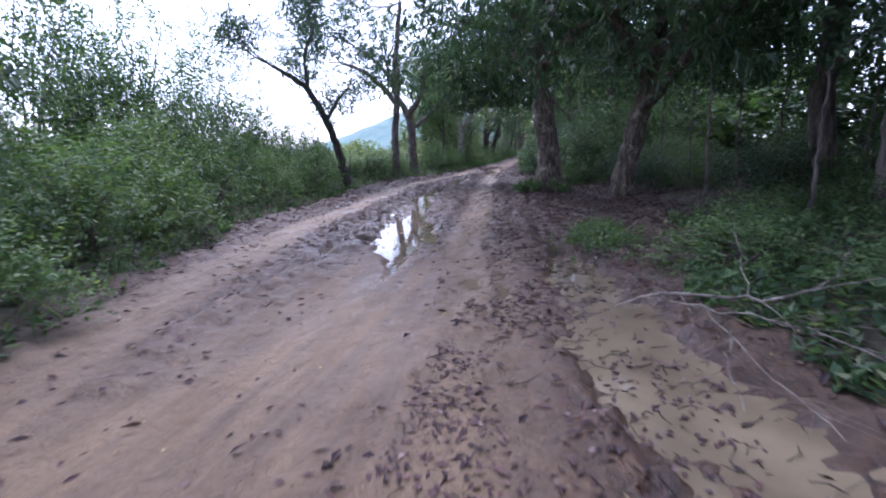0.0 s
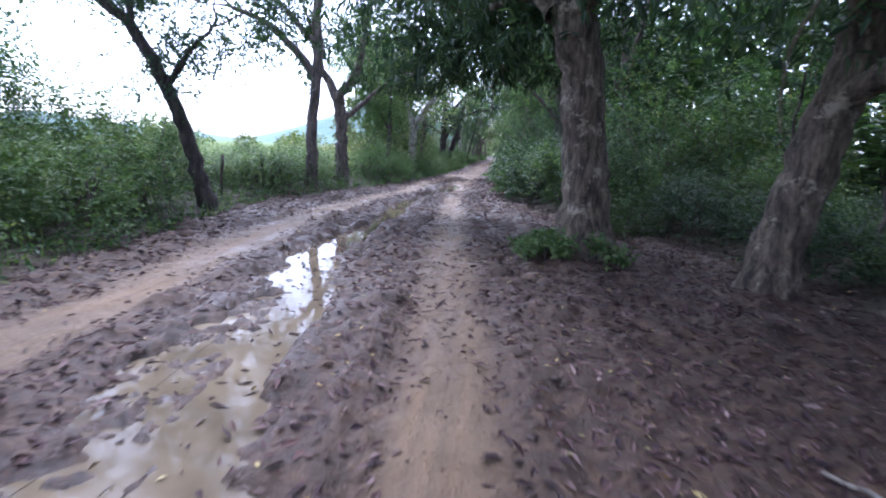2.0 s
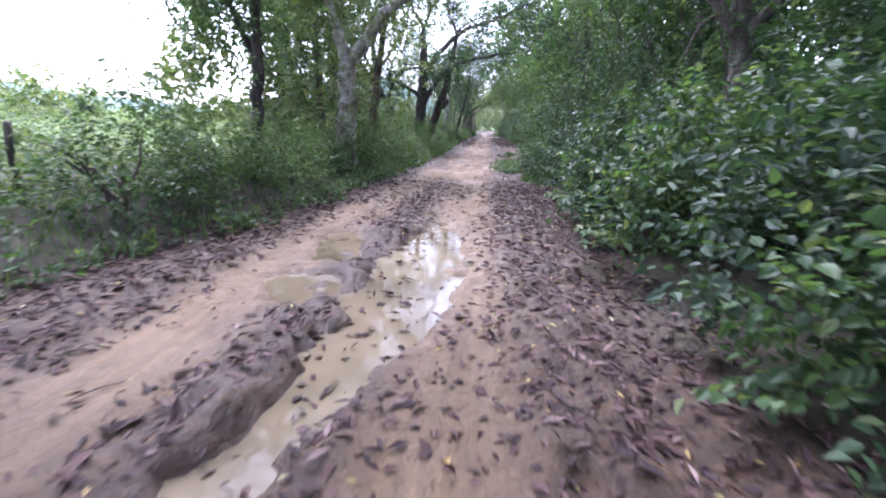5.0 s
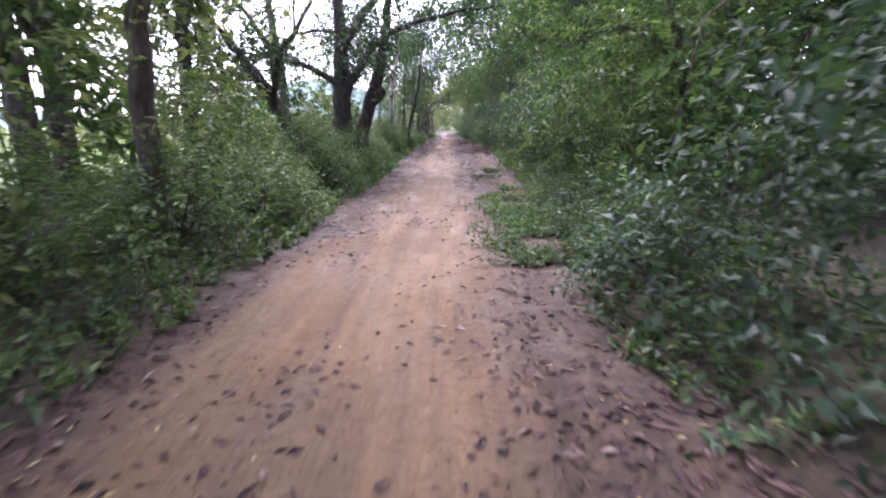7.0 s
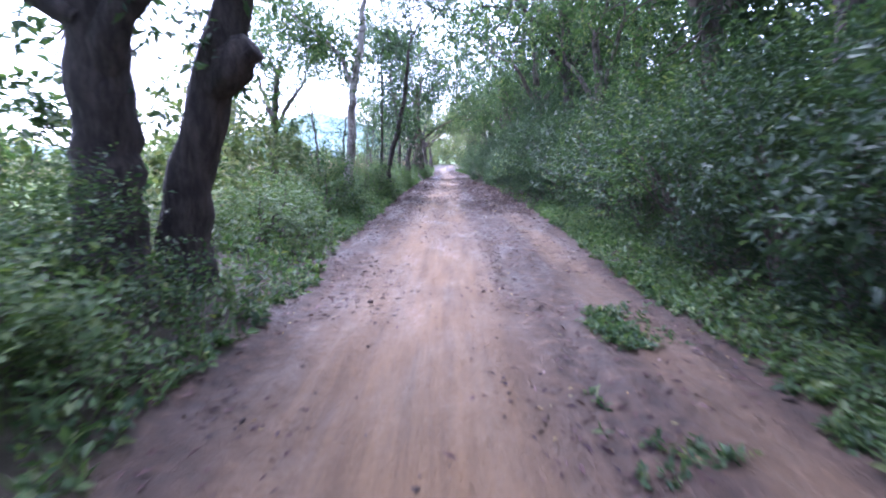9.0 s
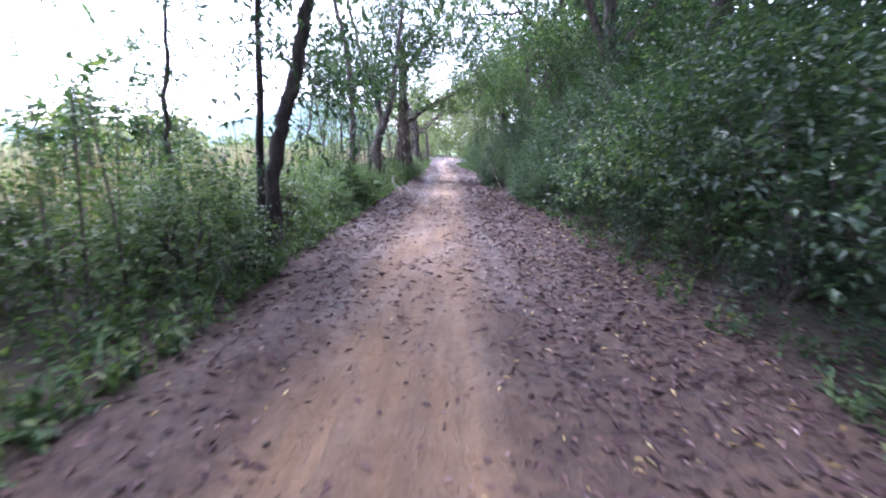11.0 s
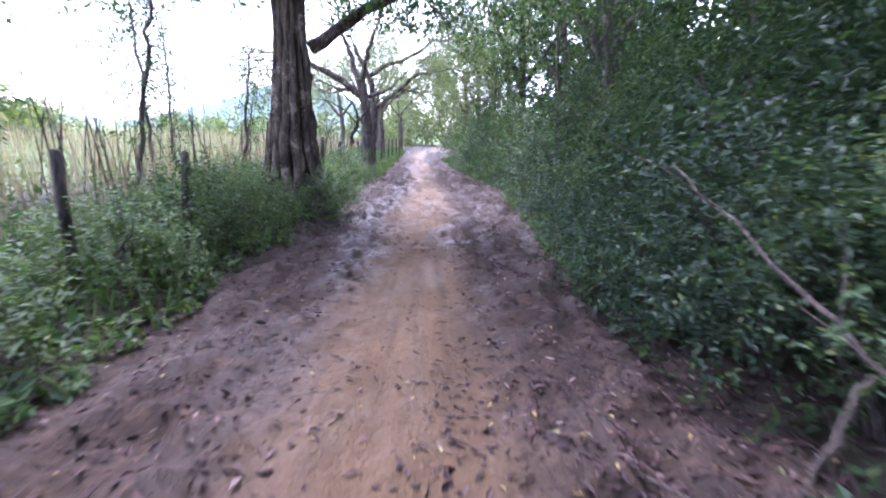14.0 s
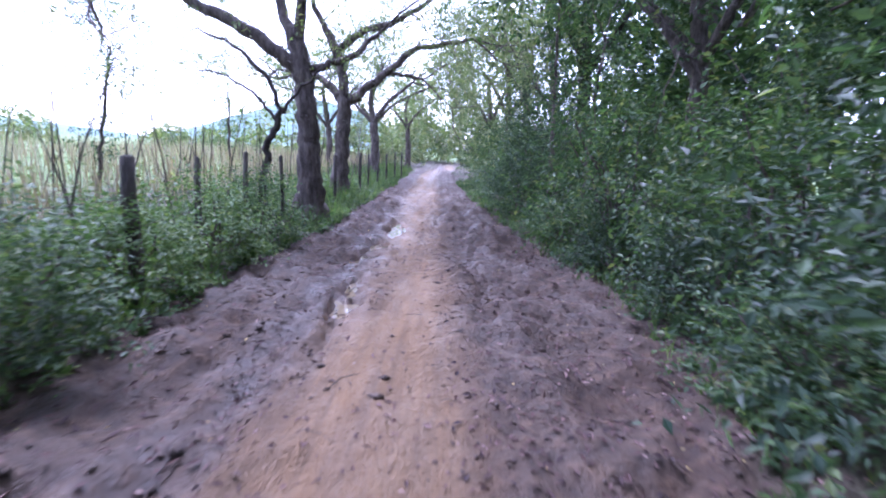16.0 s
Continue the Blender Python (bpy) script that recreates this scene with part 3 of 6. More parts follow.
def bush_meshes(seed, radius, tall, sprays, leaves, leaf_size, leaf, fine=False, droop=0.3, hollow=0.5, bare=6, skirt=0.0):
    """The two meshes of a bush: its stems and its foliage, uneven all round."""
    rs = np.random.default_rng(seed)
    clumps = unit(rs.normal(size=(max(sprays // 11, 6), 3)))
    clumps[:, 2] = np.abs(clumps[:, 2])
    loose = 0.16 + 0.9 * (rs.random(sprays) < 0.22)
    d = unit(clumps[rs.integers(0, len(clumps), sprays)] + rs.normal(size=(sprays, 3)) * loose[:, None])
    d[:, 2] = np.abs(d[:, 2])
    lump = 0.6 + 0.75 * value_noise(d[:, 0] * 2 + d[:, 2], d[:, 1] * 2 + d[:, 2] * 1.3, 1.3, seed % 50)
    shell = np.where(loose > 0.5, hollow + (1 - hollow) * rs.random(sprays) ** 0.6, 0.8 + 0.3 * rs.random(sprays))
    at = d * (radius * lump * shell)[:, None]
    at[:, 2] = 0.03 + np.abs(at[:, 2]) / radius * tall + rs.random(sprays) ** 2 * 0.25 * tall * (d[:, 2] < 0.4)
    at[:, 2] = skirt * (0.6 + 0.8 * value_noise(at[:, 0], at[:, 1], 2.5, 3)) + at[:, 2] * (1 - skirt / tall)
    v, f = twigs(at, d * 0.7 + (0, 0, 0.25) + rs.normal(size=d.shape) * 0.45, (0.22 + 0.25 * rs.random(sprays)) * (0.8 + 0.3 * radius), leaves, *leaf_size, rs, fine, droop)
    wood = Wood()
    for _ in range(bare):
        a, out = rs.random() * 6.28, radius * (0.4 + 0.5 * rs.random())
        top = np.array([math.cos(a) * out, math.sin(a) * out, tall * (0.5 + 0.4 * rs.random())])
        line = smooth_line([(0.1 * top[0], 0.1 * top[1], -0.1, 0.022), (0.35 * top[0], 0.35 * top[1], 0.5 * top[2], 0.017), (*top, 0.007)], 7)
        wood.tube(line[:, :3] + rs.normal(size=(7, 3)) * 0.03, line[:, 3], 5, rs)
    return wood.mesh("stem", BARK), mesh_of("foliage", v, [f], leaf)


def plant_bushes(name, label, meshes, places, group, category="bush"):
    """The same few bushes set out at places: x, y, turn, scale, scale of the height."""
    for k, (x, y, turn, s, sz) in enumerate(places):
        stem, leaves = meshes[k % len(meshes)]
        root = new(name)
        m = pose(x, y, float(ground_z(x, y)[0]), 0, 0, turn) @ Matrix.Diagonal((s, s, s * sz, 1))
        root.matrix_world = clear_of_track(leaves, m)
        part("stem", stem, root)
        part("foliage", leaves, root)
        tagged(root, label, category, group)


def scatter_weeds(name, label, x, y, tall, leaf_size, leaf, seed, leaves=8, fine=True, lean=0.35, kind="stuff", category="weeds"):
    """Upright leafy weeds as one sheet of stuff."""
    rs = np.random.default_rng(seed)
    at = np.stack([x, y, ground_z(x, y) - 0.02], 1)
    way = rs.normal(size=at.shape) * lean + (0, 0, 1)
    v, f = twigs(at, way, tall, leaves, *leaf_size, rs, fine, 0.15)
    return tagged(new(name, mesh_of(name, v, [f], leaf)), label, category, kind=kind)


def scatter_blades(name, label, x, y, tall, wide, mat, seed, lean=0.3, category="grass"):
    rs = np.random.default_rng(seed)
    at = np.stack([x, y, ground_z(x, y) - 0.02], 1)
    way = rs.normal(size=at.shape) * lean + (0, 0, 1)
    v, f = leaf_faces(at, way, rs.normal(size=at.shape) + (0, 0, 0.01), tall, np.full(len(x), wide), False)
    return tagged(new(name, mesh_of(name, v, [f], mat)), label, category, kind="stuff")

# ---- trees along the left ----


def stem(y, pts, dy=0.0):
    """A drawn stem at the depth y: rows of x, z, radius; dy: how far its end lies beyond its start."""
    n = len(pts) - 1
    return [(x, y + dy * k / max(n, 1), z, r) for k, (x, z, r) in enumerate(pts)]


tree("tree", "slender leaning roadside tree with dark bark and open leafy limbs",
     [stem(15.7, [(-4.1, 0.1, 0.14), (-4.35, 1.4, 0.125), (-4.62, 2.3, 0.11), (-5.15, 3.3, 0.09), (-6.2, 3.95, 0.06)], -0.5),
      stem(15.44, [(-4.58, 2.2, 0.06), (-4.2, 2.9, 0.045), (-3.9, 3.3, 0.03)], 0.4),
      stem(15.34, [(-5.1, 3.28, 0.06), (-5.3, 4.2, 0.045), (-5.0, 5.0, 0.03)], 0.4)],
     BARK_DARK, DARK, 21, limb=0.85, sprays=11, leafy=14, leaf_size=(0.11, 0.045))
tree("tree", "forked roadside tree with dark bark and long bare limbs",
     [stem(20.4, [(-3.9, 0.05, 0.17), (-3.86, 2.2, 0.14), (-3.73, 3.3, 0.13), (-3.75, 4.8, 0.12), (-3.5, 7.0, 0.07)], 0.3),
      stem(20.52, [(-3.8, 3.1, 0.13), (-4.4, 3.9, 0.11), (-5.2, 4.5, 0.08), (-6.0, 4.8, 0.04)], -0.3),
      stem(20.56, [(-3.75, 3.9, 0.1), (-4.7, 4.9, 0.075), (-5.9, 5.7, 0.04)], 0.5)],
     BARK, DARK, 22, limb=1.2, sprays=9, leafy=12, leaf_size=(0.13, 0.05))
tree("tree", "grey tree with a thick trunk forking in a wide Y",
     [stem(22.8, [(-3.78, 0.15, 0.21), (-3.8, 1.5, 0.175), (-3.82, 2.1, 0.18), (-3.93, 2.8, 0.18)]),
      stem(22.8, [(-3.93, 2.7, 0.16), (-4.25, 3.25, 0.13), (-4.6, 3.75, 0.11), (-5.0, 5.2, 0.06)], 0.3),
      stem(22.8, [(-3.93, 2.7, 0.16), (-3.55, 3.15, 0.13), (-3.2, 3.7, 0.11), (-2.9, 5.3, 0.06)], -0.2),
      stem(22.8, [(-3.72, 2.1, 0.1), (-3.1, 2.65, 0.075), (-2.45, 3.2, 0.06), (-2.0, 3.6, 0.05)], 0.2)],
     BARK, GREEN, 23, limb=1.2, sprays=5, hidden_ends=(0,), leaf_size=(0.12, 0.05))
tree("tree", "pale-barked tree with ivy-covered fork in the undergrowth",
     [stem(30.9, [(-3.0, 0.1, 0.24), (-2.97, 0.9, 0.21), (-2.93, 1.8, 0.19), (-2.94, 2.35, 0.19)]),
      stem(30.9, [(-2.95, 2.3, 0.14), (-3.11, 2.81, 0.12), (-3.31, 3.35, 0.1), (-3.41, 3.8, 0.09), (-3.7, 5.2, 0.06)], 0.2),
      stem(30.9, [(-2.9, 2.3, 0.16), (-2.72, 2.6, 0.14), (-2.43, 3.07, 0.13), (-2.1, 3.5, 0.12), (-1.7, 3.85, 0.1), (-0.4, 4.9, 0.07)], 0.5),
      stem(31.0, [(-3.4, 3.7, 0.07), (-4.1, 4.3, 0.06), (-4.9, 4.6, 0.04)], 0.5)],
     BARK_PALE, PALE, 24, leafy=56, limb=1.3, sprays=9, puff=1.0, hidden_ends=(0,), leaf_size=(0.1, 0.042))
tree("tree", "tall tree smothered in hanging creepers at the field edge",
     [stem(27.2, [(-3.4, 0.1, 0.1), (-3.3, 1.04, 0.09), (-3.2, 1.8, 0.08), (-3.25, 3.0, 0.06), (-3.1, 4.4, 0.04)]),
      stem(27.2, [(-3.22, 1.9, 0.05), (-3.7, 2.7, 0.04), (-4.0, 3.4, 0.03)], 0.4)],
     BARK_DARK, GREEN, 125, leafy=50, limb=1.0, sprays=9, puff=0.75, leaf_size=(0.09, 0.04), floor=0.5)
tree("tree", "slim crooked tree with hanging leaves behind the verge",
     [stem(33.5, [(-3.0, 0.1, 0.12), (-2.9, 2.2, 0.1), (-2.6, 4.0, 0.06)])], BARK, PALE, 26, leafy=40, limb=1.2, sprays=8, puff=0.9)
tree("tree", "dark tree leaning away from the track",
     [stem(40.0, [(-3.25, 0.1, 0.19), (-3.4, 0.9, 0.17), (-3.85, 1.7, 0.15), (-4.25, 2.3, 0.12), (-4.9, 3.2, 0.07)], 0.2),
      stem(40.0, [(-3.85, 1.7, 0.09), (-3.7, 2.6, 0.07), (-3.2, 3.1, 0.05)], -0.3),
      stem(40.0, [(-4.1, 2.2, 0.09), (-4.9, 2.35, 0.06), (-5.7, 2.2, 0.04)], 0.2)],
     BARK_DARK, DARK, 27, limb=1.0, sprays=8, leafy=6)


def burl(root, base, rs, bark):
    """A swollen knob with a broken stump on the second stem."""
    c = np.array([-2.02, 43.3, 2.12]) - base
    wood = Wood()
    wood.tube([c + (-0.14, 0, -0.34), c + (-0.05, 0, -0.2), c + (0.07, 0, -0.06), c + (0.17, 0, 0.03), c + (0.25, 0, 0.08), c + (0.26, 0, 0.09)], [0.1, 0.18, 0.19, 0.155, 0.13, 0.03], 9, rs, 0.16)
    part("knob", wood.mesh("knob", bark), root, "swollen broken knob")


tree("tree", "dark twin-stemmed tree with a swollen broken knob",
     [stem(42.9, [(-2.95, 0.1, 0.29), (-2.96, 0.6, 0.265), (-2.93, 1.9, 0.24), (-2.88, 3.0, 0.2), (-2.95, 5.0, 0.12)], 0.2),
      stem(43.35, [(-2.64, 0.1, 0.24), (-2.55, 0.6, 0.21), (-2.35, 1.4, 0.19), (-2.13, 2.0, 0.18), (-1.95, 2.6, 0.155), (-1.8, 3.1, 0.135), (-1.5, 5.0, 0.08)]),
      stem(42.9, [(-2.85, 1.95, 0.15), (-2.62, 2.4, 0.13), (-2.26, 2.95, 0.1), (-1.7, 3.6, 0.08), (-0.8, 3.9, 0.065), (0.2, 4.15, 0.05), (1.3, 4.3, 0.03)], 0.2),
      stem(42.9, [(-2.88, 3.2, 0.12), (-2.0, 4.4, 0.1), (-1.13, 5.2, 0.085), (-0.3, 5.4, 0.07), (0.5, 5.75, 0.055), (1.6, 6.3, 0.04)], 0.4),
      stem(42.9, [(-2.95, 2.3, 0.1), (-3.8, 2.8, 0.07), (-4.8, 3.0, 0.04)], -0.3)],
     BARK_DARK, DARK, 28, limb=1.2, sprays=8, leafy=8, extra=burl)
tree("tree", "pale thin-trunked tree with bare pale limbs",
     [stem(51.3, [(-2.6, 0.1, 0.12), (-2.49, 1.3, 0.11), (-2.37, 2.85, 0.09), (-2.12, 4.0, 0.07), (-2.0, 5.6, 0.045)]),
      stem(51.3, [(-2.36, 2.9, 0.06), (-2.61, 3.7, 0.05), (-3.59, 4.4, 0.03)])],
     BARK_PALE, GREEN, 29, limb=1.0, leafy=24, sprays=8, puff=0.7)
tree("tree", "knotted dark trunk beside the litter-strewn verge",
     [stem(55.2, [(-2.0, 0.05, 0.1), (-2.0, 0.7, 0.08), (-1.92, 1.22, 0.08), (-1.8, 1.7, 0.075), (-1.67, 2.0, 0.075), (-1.4, 3.4, 0.055), (-1.3, 4.6, 0.04)]),
      stem(55.6, [(-2.3, 0.05, 0.05), (-2.25, 1.8, 0.042), (-2.2, 3.8, 0.03)])],
     BARK_DARK, DARK, 30, leafy=9, flare=0.15, limb=1.0, sprays=11, puff=0.7)
tree("tree", "slender grey tree with a straight bare trunk",
     [stem(61.2, [(-2.25, 0.05, 0.085), (-2.2, 0.6, 0.075), (-2.18, 1.8, 0.07), (-2.2, 2.8, 0.065), (-2.55, 4.4, 0.04)])],
     BARK, DARK, 31, leafy=24, limb=1.0, sprays=13, puff=0.7)
tree("tree", "grey-brown tree forking into two upright limbs",
     [stem(64.2, [(-2.12, 0.1, 0.15), (-2.06, 0.4, 0.13), (-2.05, 1.24, 0.12), (-1.92, 1.7, 0.125), (-1.8, 2.05, 0.12)]),
      stem(64.2, [(-1.85, 1.95, 0.09), (-1.98, 2.4, 0.08), (-2.15, 2.9, 0.07), (-2.4, 3.5, 0.06), (-2.8, 5.0, 0.04)]),
      stem(64.2, [(-1.82, 2.0, 0.1), (-1.66, 2.4, 0.085), (-1.55, 2.9, 0.075), (-1.5, 3.5, 0.06), (-1.3, 5.2, 0.04)])],
     BARK, DARK, 32, limb=0.95, leafy=9, sprays=9, puff=0.6, hidden_ends=(0,))


def fig_roots(root, base, rs, bark):
    """Strangling roots that run down the trunk and splay at its foot."""
    for k in range(20):
        a = 6.283 * k / 20 + rs.normal() * 0.1
        foot = 0.47 + 0.16 * rs.random()
        top = 2.2 + 1.6 * rs.random()
        ca, sa = math.cos(a), math.sin(a) * 0.85
        line = smooth_line([(ca * foot, sa * foot, -0.25, 0.06), (ca * foot * 0.88, sa * foot * 0.88, 0.3, 0.06), (ca * 0.3, sa * 0.3, 1.1, 0.055),
                            (ca * 0.2, sa * 0.2, top * 0.75, 0.045), (ca * 0.14, sa * 0.16, top, 0.03)], 12)
        wood = Wood()
        wood.tube(line[:, :3] + rs.normal(size=(12, 3)) * 0.02, line[:, 3] * (0.6 + 0.9 * rs.random()), 6, rs, 0.14)
        part("root", wood.mesh("root", bark), root)


tree("fig_tree", "strangler fig with ribbed root-draped trunk and spreading limbs",
     [stem(72.4, [(-2.02, -0.1, 0.34), (-2.02, 0.6, 0.27), (-2.03, 1.6, 0.21), (-2.04, 2.9, 0.175), (-2.0, 4.5, 0.16), (-2.05, 5.6, 0.1)]),
      stem(72.4, [(-2.1, 3.6, 0.09), (-2.5, 3.75, 0.08), (-2.9, 3.85, 0.07), (-3.55, 4.3, 0.05)], -0.2),
      stem(72.6, [(-1.75, 2.35, 0.11), (-1.2, 2.85, 0.09), (-0.55, 3.25, 0.075), (0.6, 3.85, 0.05)], 0.6),
      stem(72.4, [(-2.0, 4.4, 0.1), (-2.6, 5.3, 0.08), (-3.0, 6.3, 0.05)], 0.4),
      stem(72.4, [(-2.0, 4.5, 0.1), (-1.4, 5.1, 0.08), (-0.7, 5.9, 0.05)], -0.6)],
     BARK_MANGO, GREEN, 34, limb=1.25, leafy=26, rise=0.0, sprays=15, puff=1.0, floor=2.9, extra=fig_roots, leaf_size=(0.11, 0.055), flare=0.9)
LACE = dict(limb=1.0, level=3, sprays=4, spray_leaves=7, puff=0.6, hidden_ends=(0,), leaf_size=(0.065, 0.028), rise=0.1, wide=1.0)
tree("tree", "dark umbrella-shaped tree with wide open limbs",
     [stem(81.0, [(-1.9, -0.1, 0.24), (-1.88, 0.54, 0.19), (-1.93, 1.87, 0.16), (-2.04, 2.35, 0.16), (-2.12, 2.85, 0.14)]),
      stem(81.0, [(-2.0, 2.2, 0.12), (-2.29, 2.44, 0.115), (-2.83, 2.83, 0.1), (-3.42, 3.06, 0.085), (-4.1, 3.4, 0.06)], -0.3),
      stem(81.0, [(-2.1, 2.75, 0.1), (-2.34, 3.05, 0.09), (-2.42, 3.5, 0.075), (-2.8, 4.3, 0.05)], 0.3),
      stem(81.0, [(-2.1, 2.75, 0.1), (-2.0, 3.1, 0.085), (-1.9, 3.5, 0.07), (-1.6, 4.3, 0.05)], -0.3),
      stem(81.0, [(-1.96, 2.25, 0.07), (-1.52, 2.42, 0.06), (-1.19, 2.59, 0.05), (-0.8, 3.0, 0.03)], 0.4)],
     BARK, PALE, 35, **LACE)
tree("tree", "grey umbrella-shaped tree arching over the track",
     [stem(85.0, [(-2.25, -0.1, 0.23), (-2.21, 0.58, 0.19), (-2.16, 1.5, 0.17), (-2.12, 2.2, 0.17)]),
      stem(85.0, [(-2.12, 2.1, 0.11), (-2.43, 2.44, 0.1), (-2.84, 2.73, 0.08), (-3.25, 2.85, 0.06)], 0.3),
      stem(85.0, [(-2.11, 2.1, 0.13), (-2.17, 2.92, 0.115), (-2.35, 3.37, 0.1), (-2.68, 3.96, 0.07), (-3.0, 4.7, 0.05)], -0.2),
      stem(85.0, [(-2.33, 3.3, 0.09), (-1.79, 3.7, 0.085), (-1.15, 3.88, 0.075), (-0.44, 4.22, 0.06), (0.1, 4.7, 0.045)], -0.3),
      stem(85.0, [(-2.08, 2.1, 0.12), (-1.53, 2.56, 0.1), (-0.97, 3.05, 0.085), (-0.49, 3.5, 0.07), (0.2, 3.62, 0.055), (0.9, 3.8, 0.04)], 0.4),
      stem(85.2, [(-1.12, 2.88, 0.05), (-0.75, 2.85, 0.045), (-0.3, 2.8, 0.035)], 0.2)],
     BARK, PALE, 36, **LACE)
tree("sapling", "crooked young tree with a dark bent stem by the fence",
     [stem(80.0, [(-2.35, 0.0, 0.06), (-2.3, 0.6, 0.052), (-2.21, 1.17, 0.05), (-2.06, 1.33, 0.048), (-2.03, 1.6, 0.04)]),
      stem(80.0, [(-2.03, 1.55, 0.034), (-2.17, 1.94, 0.03), (-2.46, 2.25, 0.025), (-2.93, 2.55, 0.018), (-3.3, 2.6, 0.01)]),
      stem(80.0, [(-2.06, 1.4, 0.028), (-2.23, 1.56, 0.024), (-2.47, 1.83, 0.02), (-2.9, 2.02, 0.015), (-3.34, 2.1, 0.01)], 0.2),
      stem(80.0, [(-1.98, 1.55, 0.026), (-1.78, 1.79, 0.022), (-1.29, 2.19, 0.014)], -0.2)],
     BARK_DARK, PALE, 37, limb=0.45, level=1, sprays=3, leaf_size=(0.07, 0.03), category="tree", hidden_ends=(0,))
for k, (x, y, dx, tall) in enumerate([(-2.6, 93.5, 0.5, 1.0), (-3.4, 99.5, 0.9, 1.15), (-2.2, 106.0, 0.6, 1.2)]):
    tree("tree", "pale lacy tree spreading over the far track",
         [[(x, y, -0.3, 0.2), (x, y, 1.2 * tall, 0.16), (x - 0.1, y, 2.2 * tall, 0.14)],
          [(x - 0.1, y, 2.1 * tall, 0.1), (x + dx, y, 3.0 * tall, 0.08), (x + 3 * dx, y - 0.5, 3.7 * tall, 0.05)],
          [(x - 0.1, y, 2.1 * tall, 0.1), (x - 0.3, y, 3.2 * tall, 0.08), (x + 0.2, y + 0.3, 4.3 * tall, 0.05)],
          [(x - 0.1, y, 2.1 * tall, 0.09), (x - 0.9, y, 2.9 * tall, 0.07), (x - 1.8, y + 0.4, 3.4 * tall, 0.04)]],
         BARK, PALE, 137 + k, limb=1.3, level=2, sprays=9, spray_leaves=8, puff=0.9, hidden_ends=(0,), leaf_size=(0.13, 0.055), group="lacy trees at the far bend")

# ---- trees along the right ----
tree("mango_tree", "massive mottled mango trunk beside the track with drooping leaves",
     [stem(13.5, [(2.55, 0.05, 0.33), (2.49, 0.9, 0.29), (2.43, 1.6, 0.27), (2.32, 2.4, 0.26), (2.1, 3.2, 0.26), (2.2, 4.4, 0.2), (2.4, 6.0, 0.12)]),
      stem(13.5, [(1.98, 3.0, 0.17), (1.5, 3.7, 0.13), (1.2, 4.2, 0.1), (1.0, 4.7, 0.06)], 1.2),
      stem(13.5, [(2.1, 2.9, 0.16), (2.7, 3.6, 0.13), (3.6, 4.0, 0.09), (4.4, 4.1, 0.06)], -1.8),
      stem(13.5, [(2.05, 3.3, 0.16), (1.7, 4.2, 0.12), (1.2, 5.0, 0.09), (0.8, 5.4, 0.06)], -3.2),
      stem(13.5, [(2.1, 3.4, 0.15), (2.2, 4.0, 0.12), (2.0, 4.4, 0.09), (1.8, 4.6, 0.06)], 3.2),
      stem(13.5, [(2.15, 2.9, 0.1), (1.75, 3.4, 0.08), (1.2, 3.55, 0.06), (0.8, 3.4, 0.035)], 2.2),
      stem(13.5, [(2.2, 3.1, 0.11), (2.0, 3.6, 0.09), (1.7, 3.8, 0.07), (1.6, 3.6, 0.04)], 3.0)],
     BARK_MANGO, DARK, 41, limb=1.5, sprays=14, spray_leaves=10, leaf_size=(0.2, 0.052), puff=1.2, floor=2.3, leafy=10, droop=0.7, rise=0.08)
tree("mango_tree", "leaning mango tree at the edge of the dark wood",
     [stem(12.15, [(4.15, 0.05, 0.25), (4.2, 0.4, 0.23), (4.3, 0.9, 0.23), (4.42, 1.5, 0.22), (4.62, 2.4, 0.2), (4.8, 3.4, 0.17), (4.9, 5.0, 0.12)]),
      stem(12.15, [(4.5, 1.9, 0.13), (4.78, 2.3, 0.12), (5.2, 2.9, 0.11), (5.8, 3.6, 0.09), (6.6, 4.2, 0.06)], -2.6),
      stem(12.15, [(4.62, 2.4, 0.13), (4.1, 3.3, 0.11), (3.5, 3.9, 0.08), (3.1, 4.2, 0.05)], -2.2),
      stem(12.15, [(4.7, 2.9, 0.12), (5.1, 3.6, 0.1), (5.6, 4.1, 0.08), (6.0, 4.2, 0.05)], -5.0),
      stem(12.15, [(4.75, 3.1, 0.12), (5.8, 3.7, 0.1), (7.2, 4.2, 0.07), (8.2, 4.4, 0.05)], -0.8),
      stem(12.15, [(4.75, 3.3, 0.1), (4.9, 4.0, 0.09), (5.0, 4.5, 0.06)], -1.0)],
     BARK_MANGO, DARK, 42, limb=1.6, floor=2.0, sprays=11, flare=0.25, spray_leaves=10, leaf_size=(0.2, 0.048), puff=1.2, droop=0.7, rise=-0.08)
for k, (x, y, h, lean) in enumerate([(5.28, 9.67, 2.6, -0.03), (6.41, 11.65, 2.9, -0.04), (5.7, 6.94, 2.0, 0.05), (5.45, 14.65, 2.6, 0.03), (5.9, 13.2, 2.4, -0.05), (7.4, 12.5, 3.2, 0.1), (8.2, 10.6, 3.2, 0.0)]):
    tree("sapling", "thin bare-stemmed sapling in the shaded wood",
         [stem(y, [(x, 0.05, 0.028), (x + lean, h * 0.5, 0.024), (x + lean * 1.4, h, 0.016)])], BARK, DARK, 60 + k, limb=0.7, level=1, sprays=8, puff=0.6, floor=1.9, group="saplings in the wood")

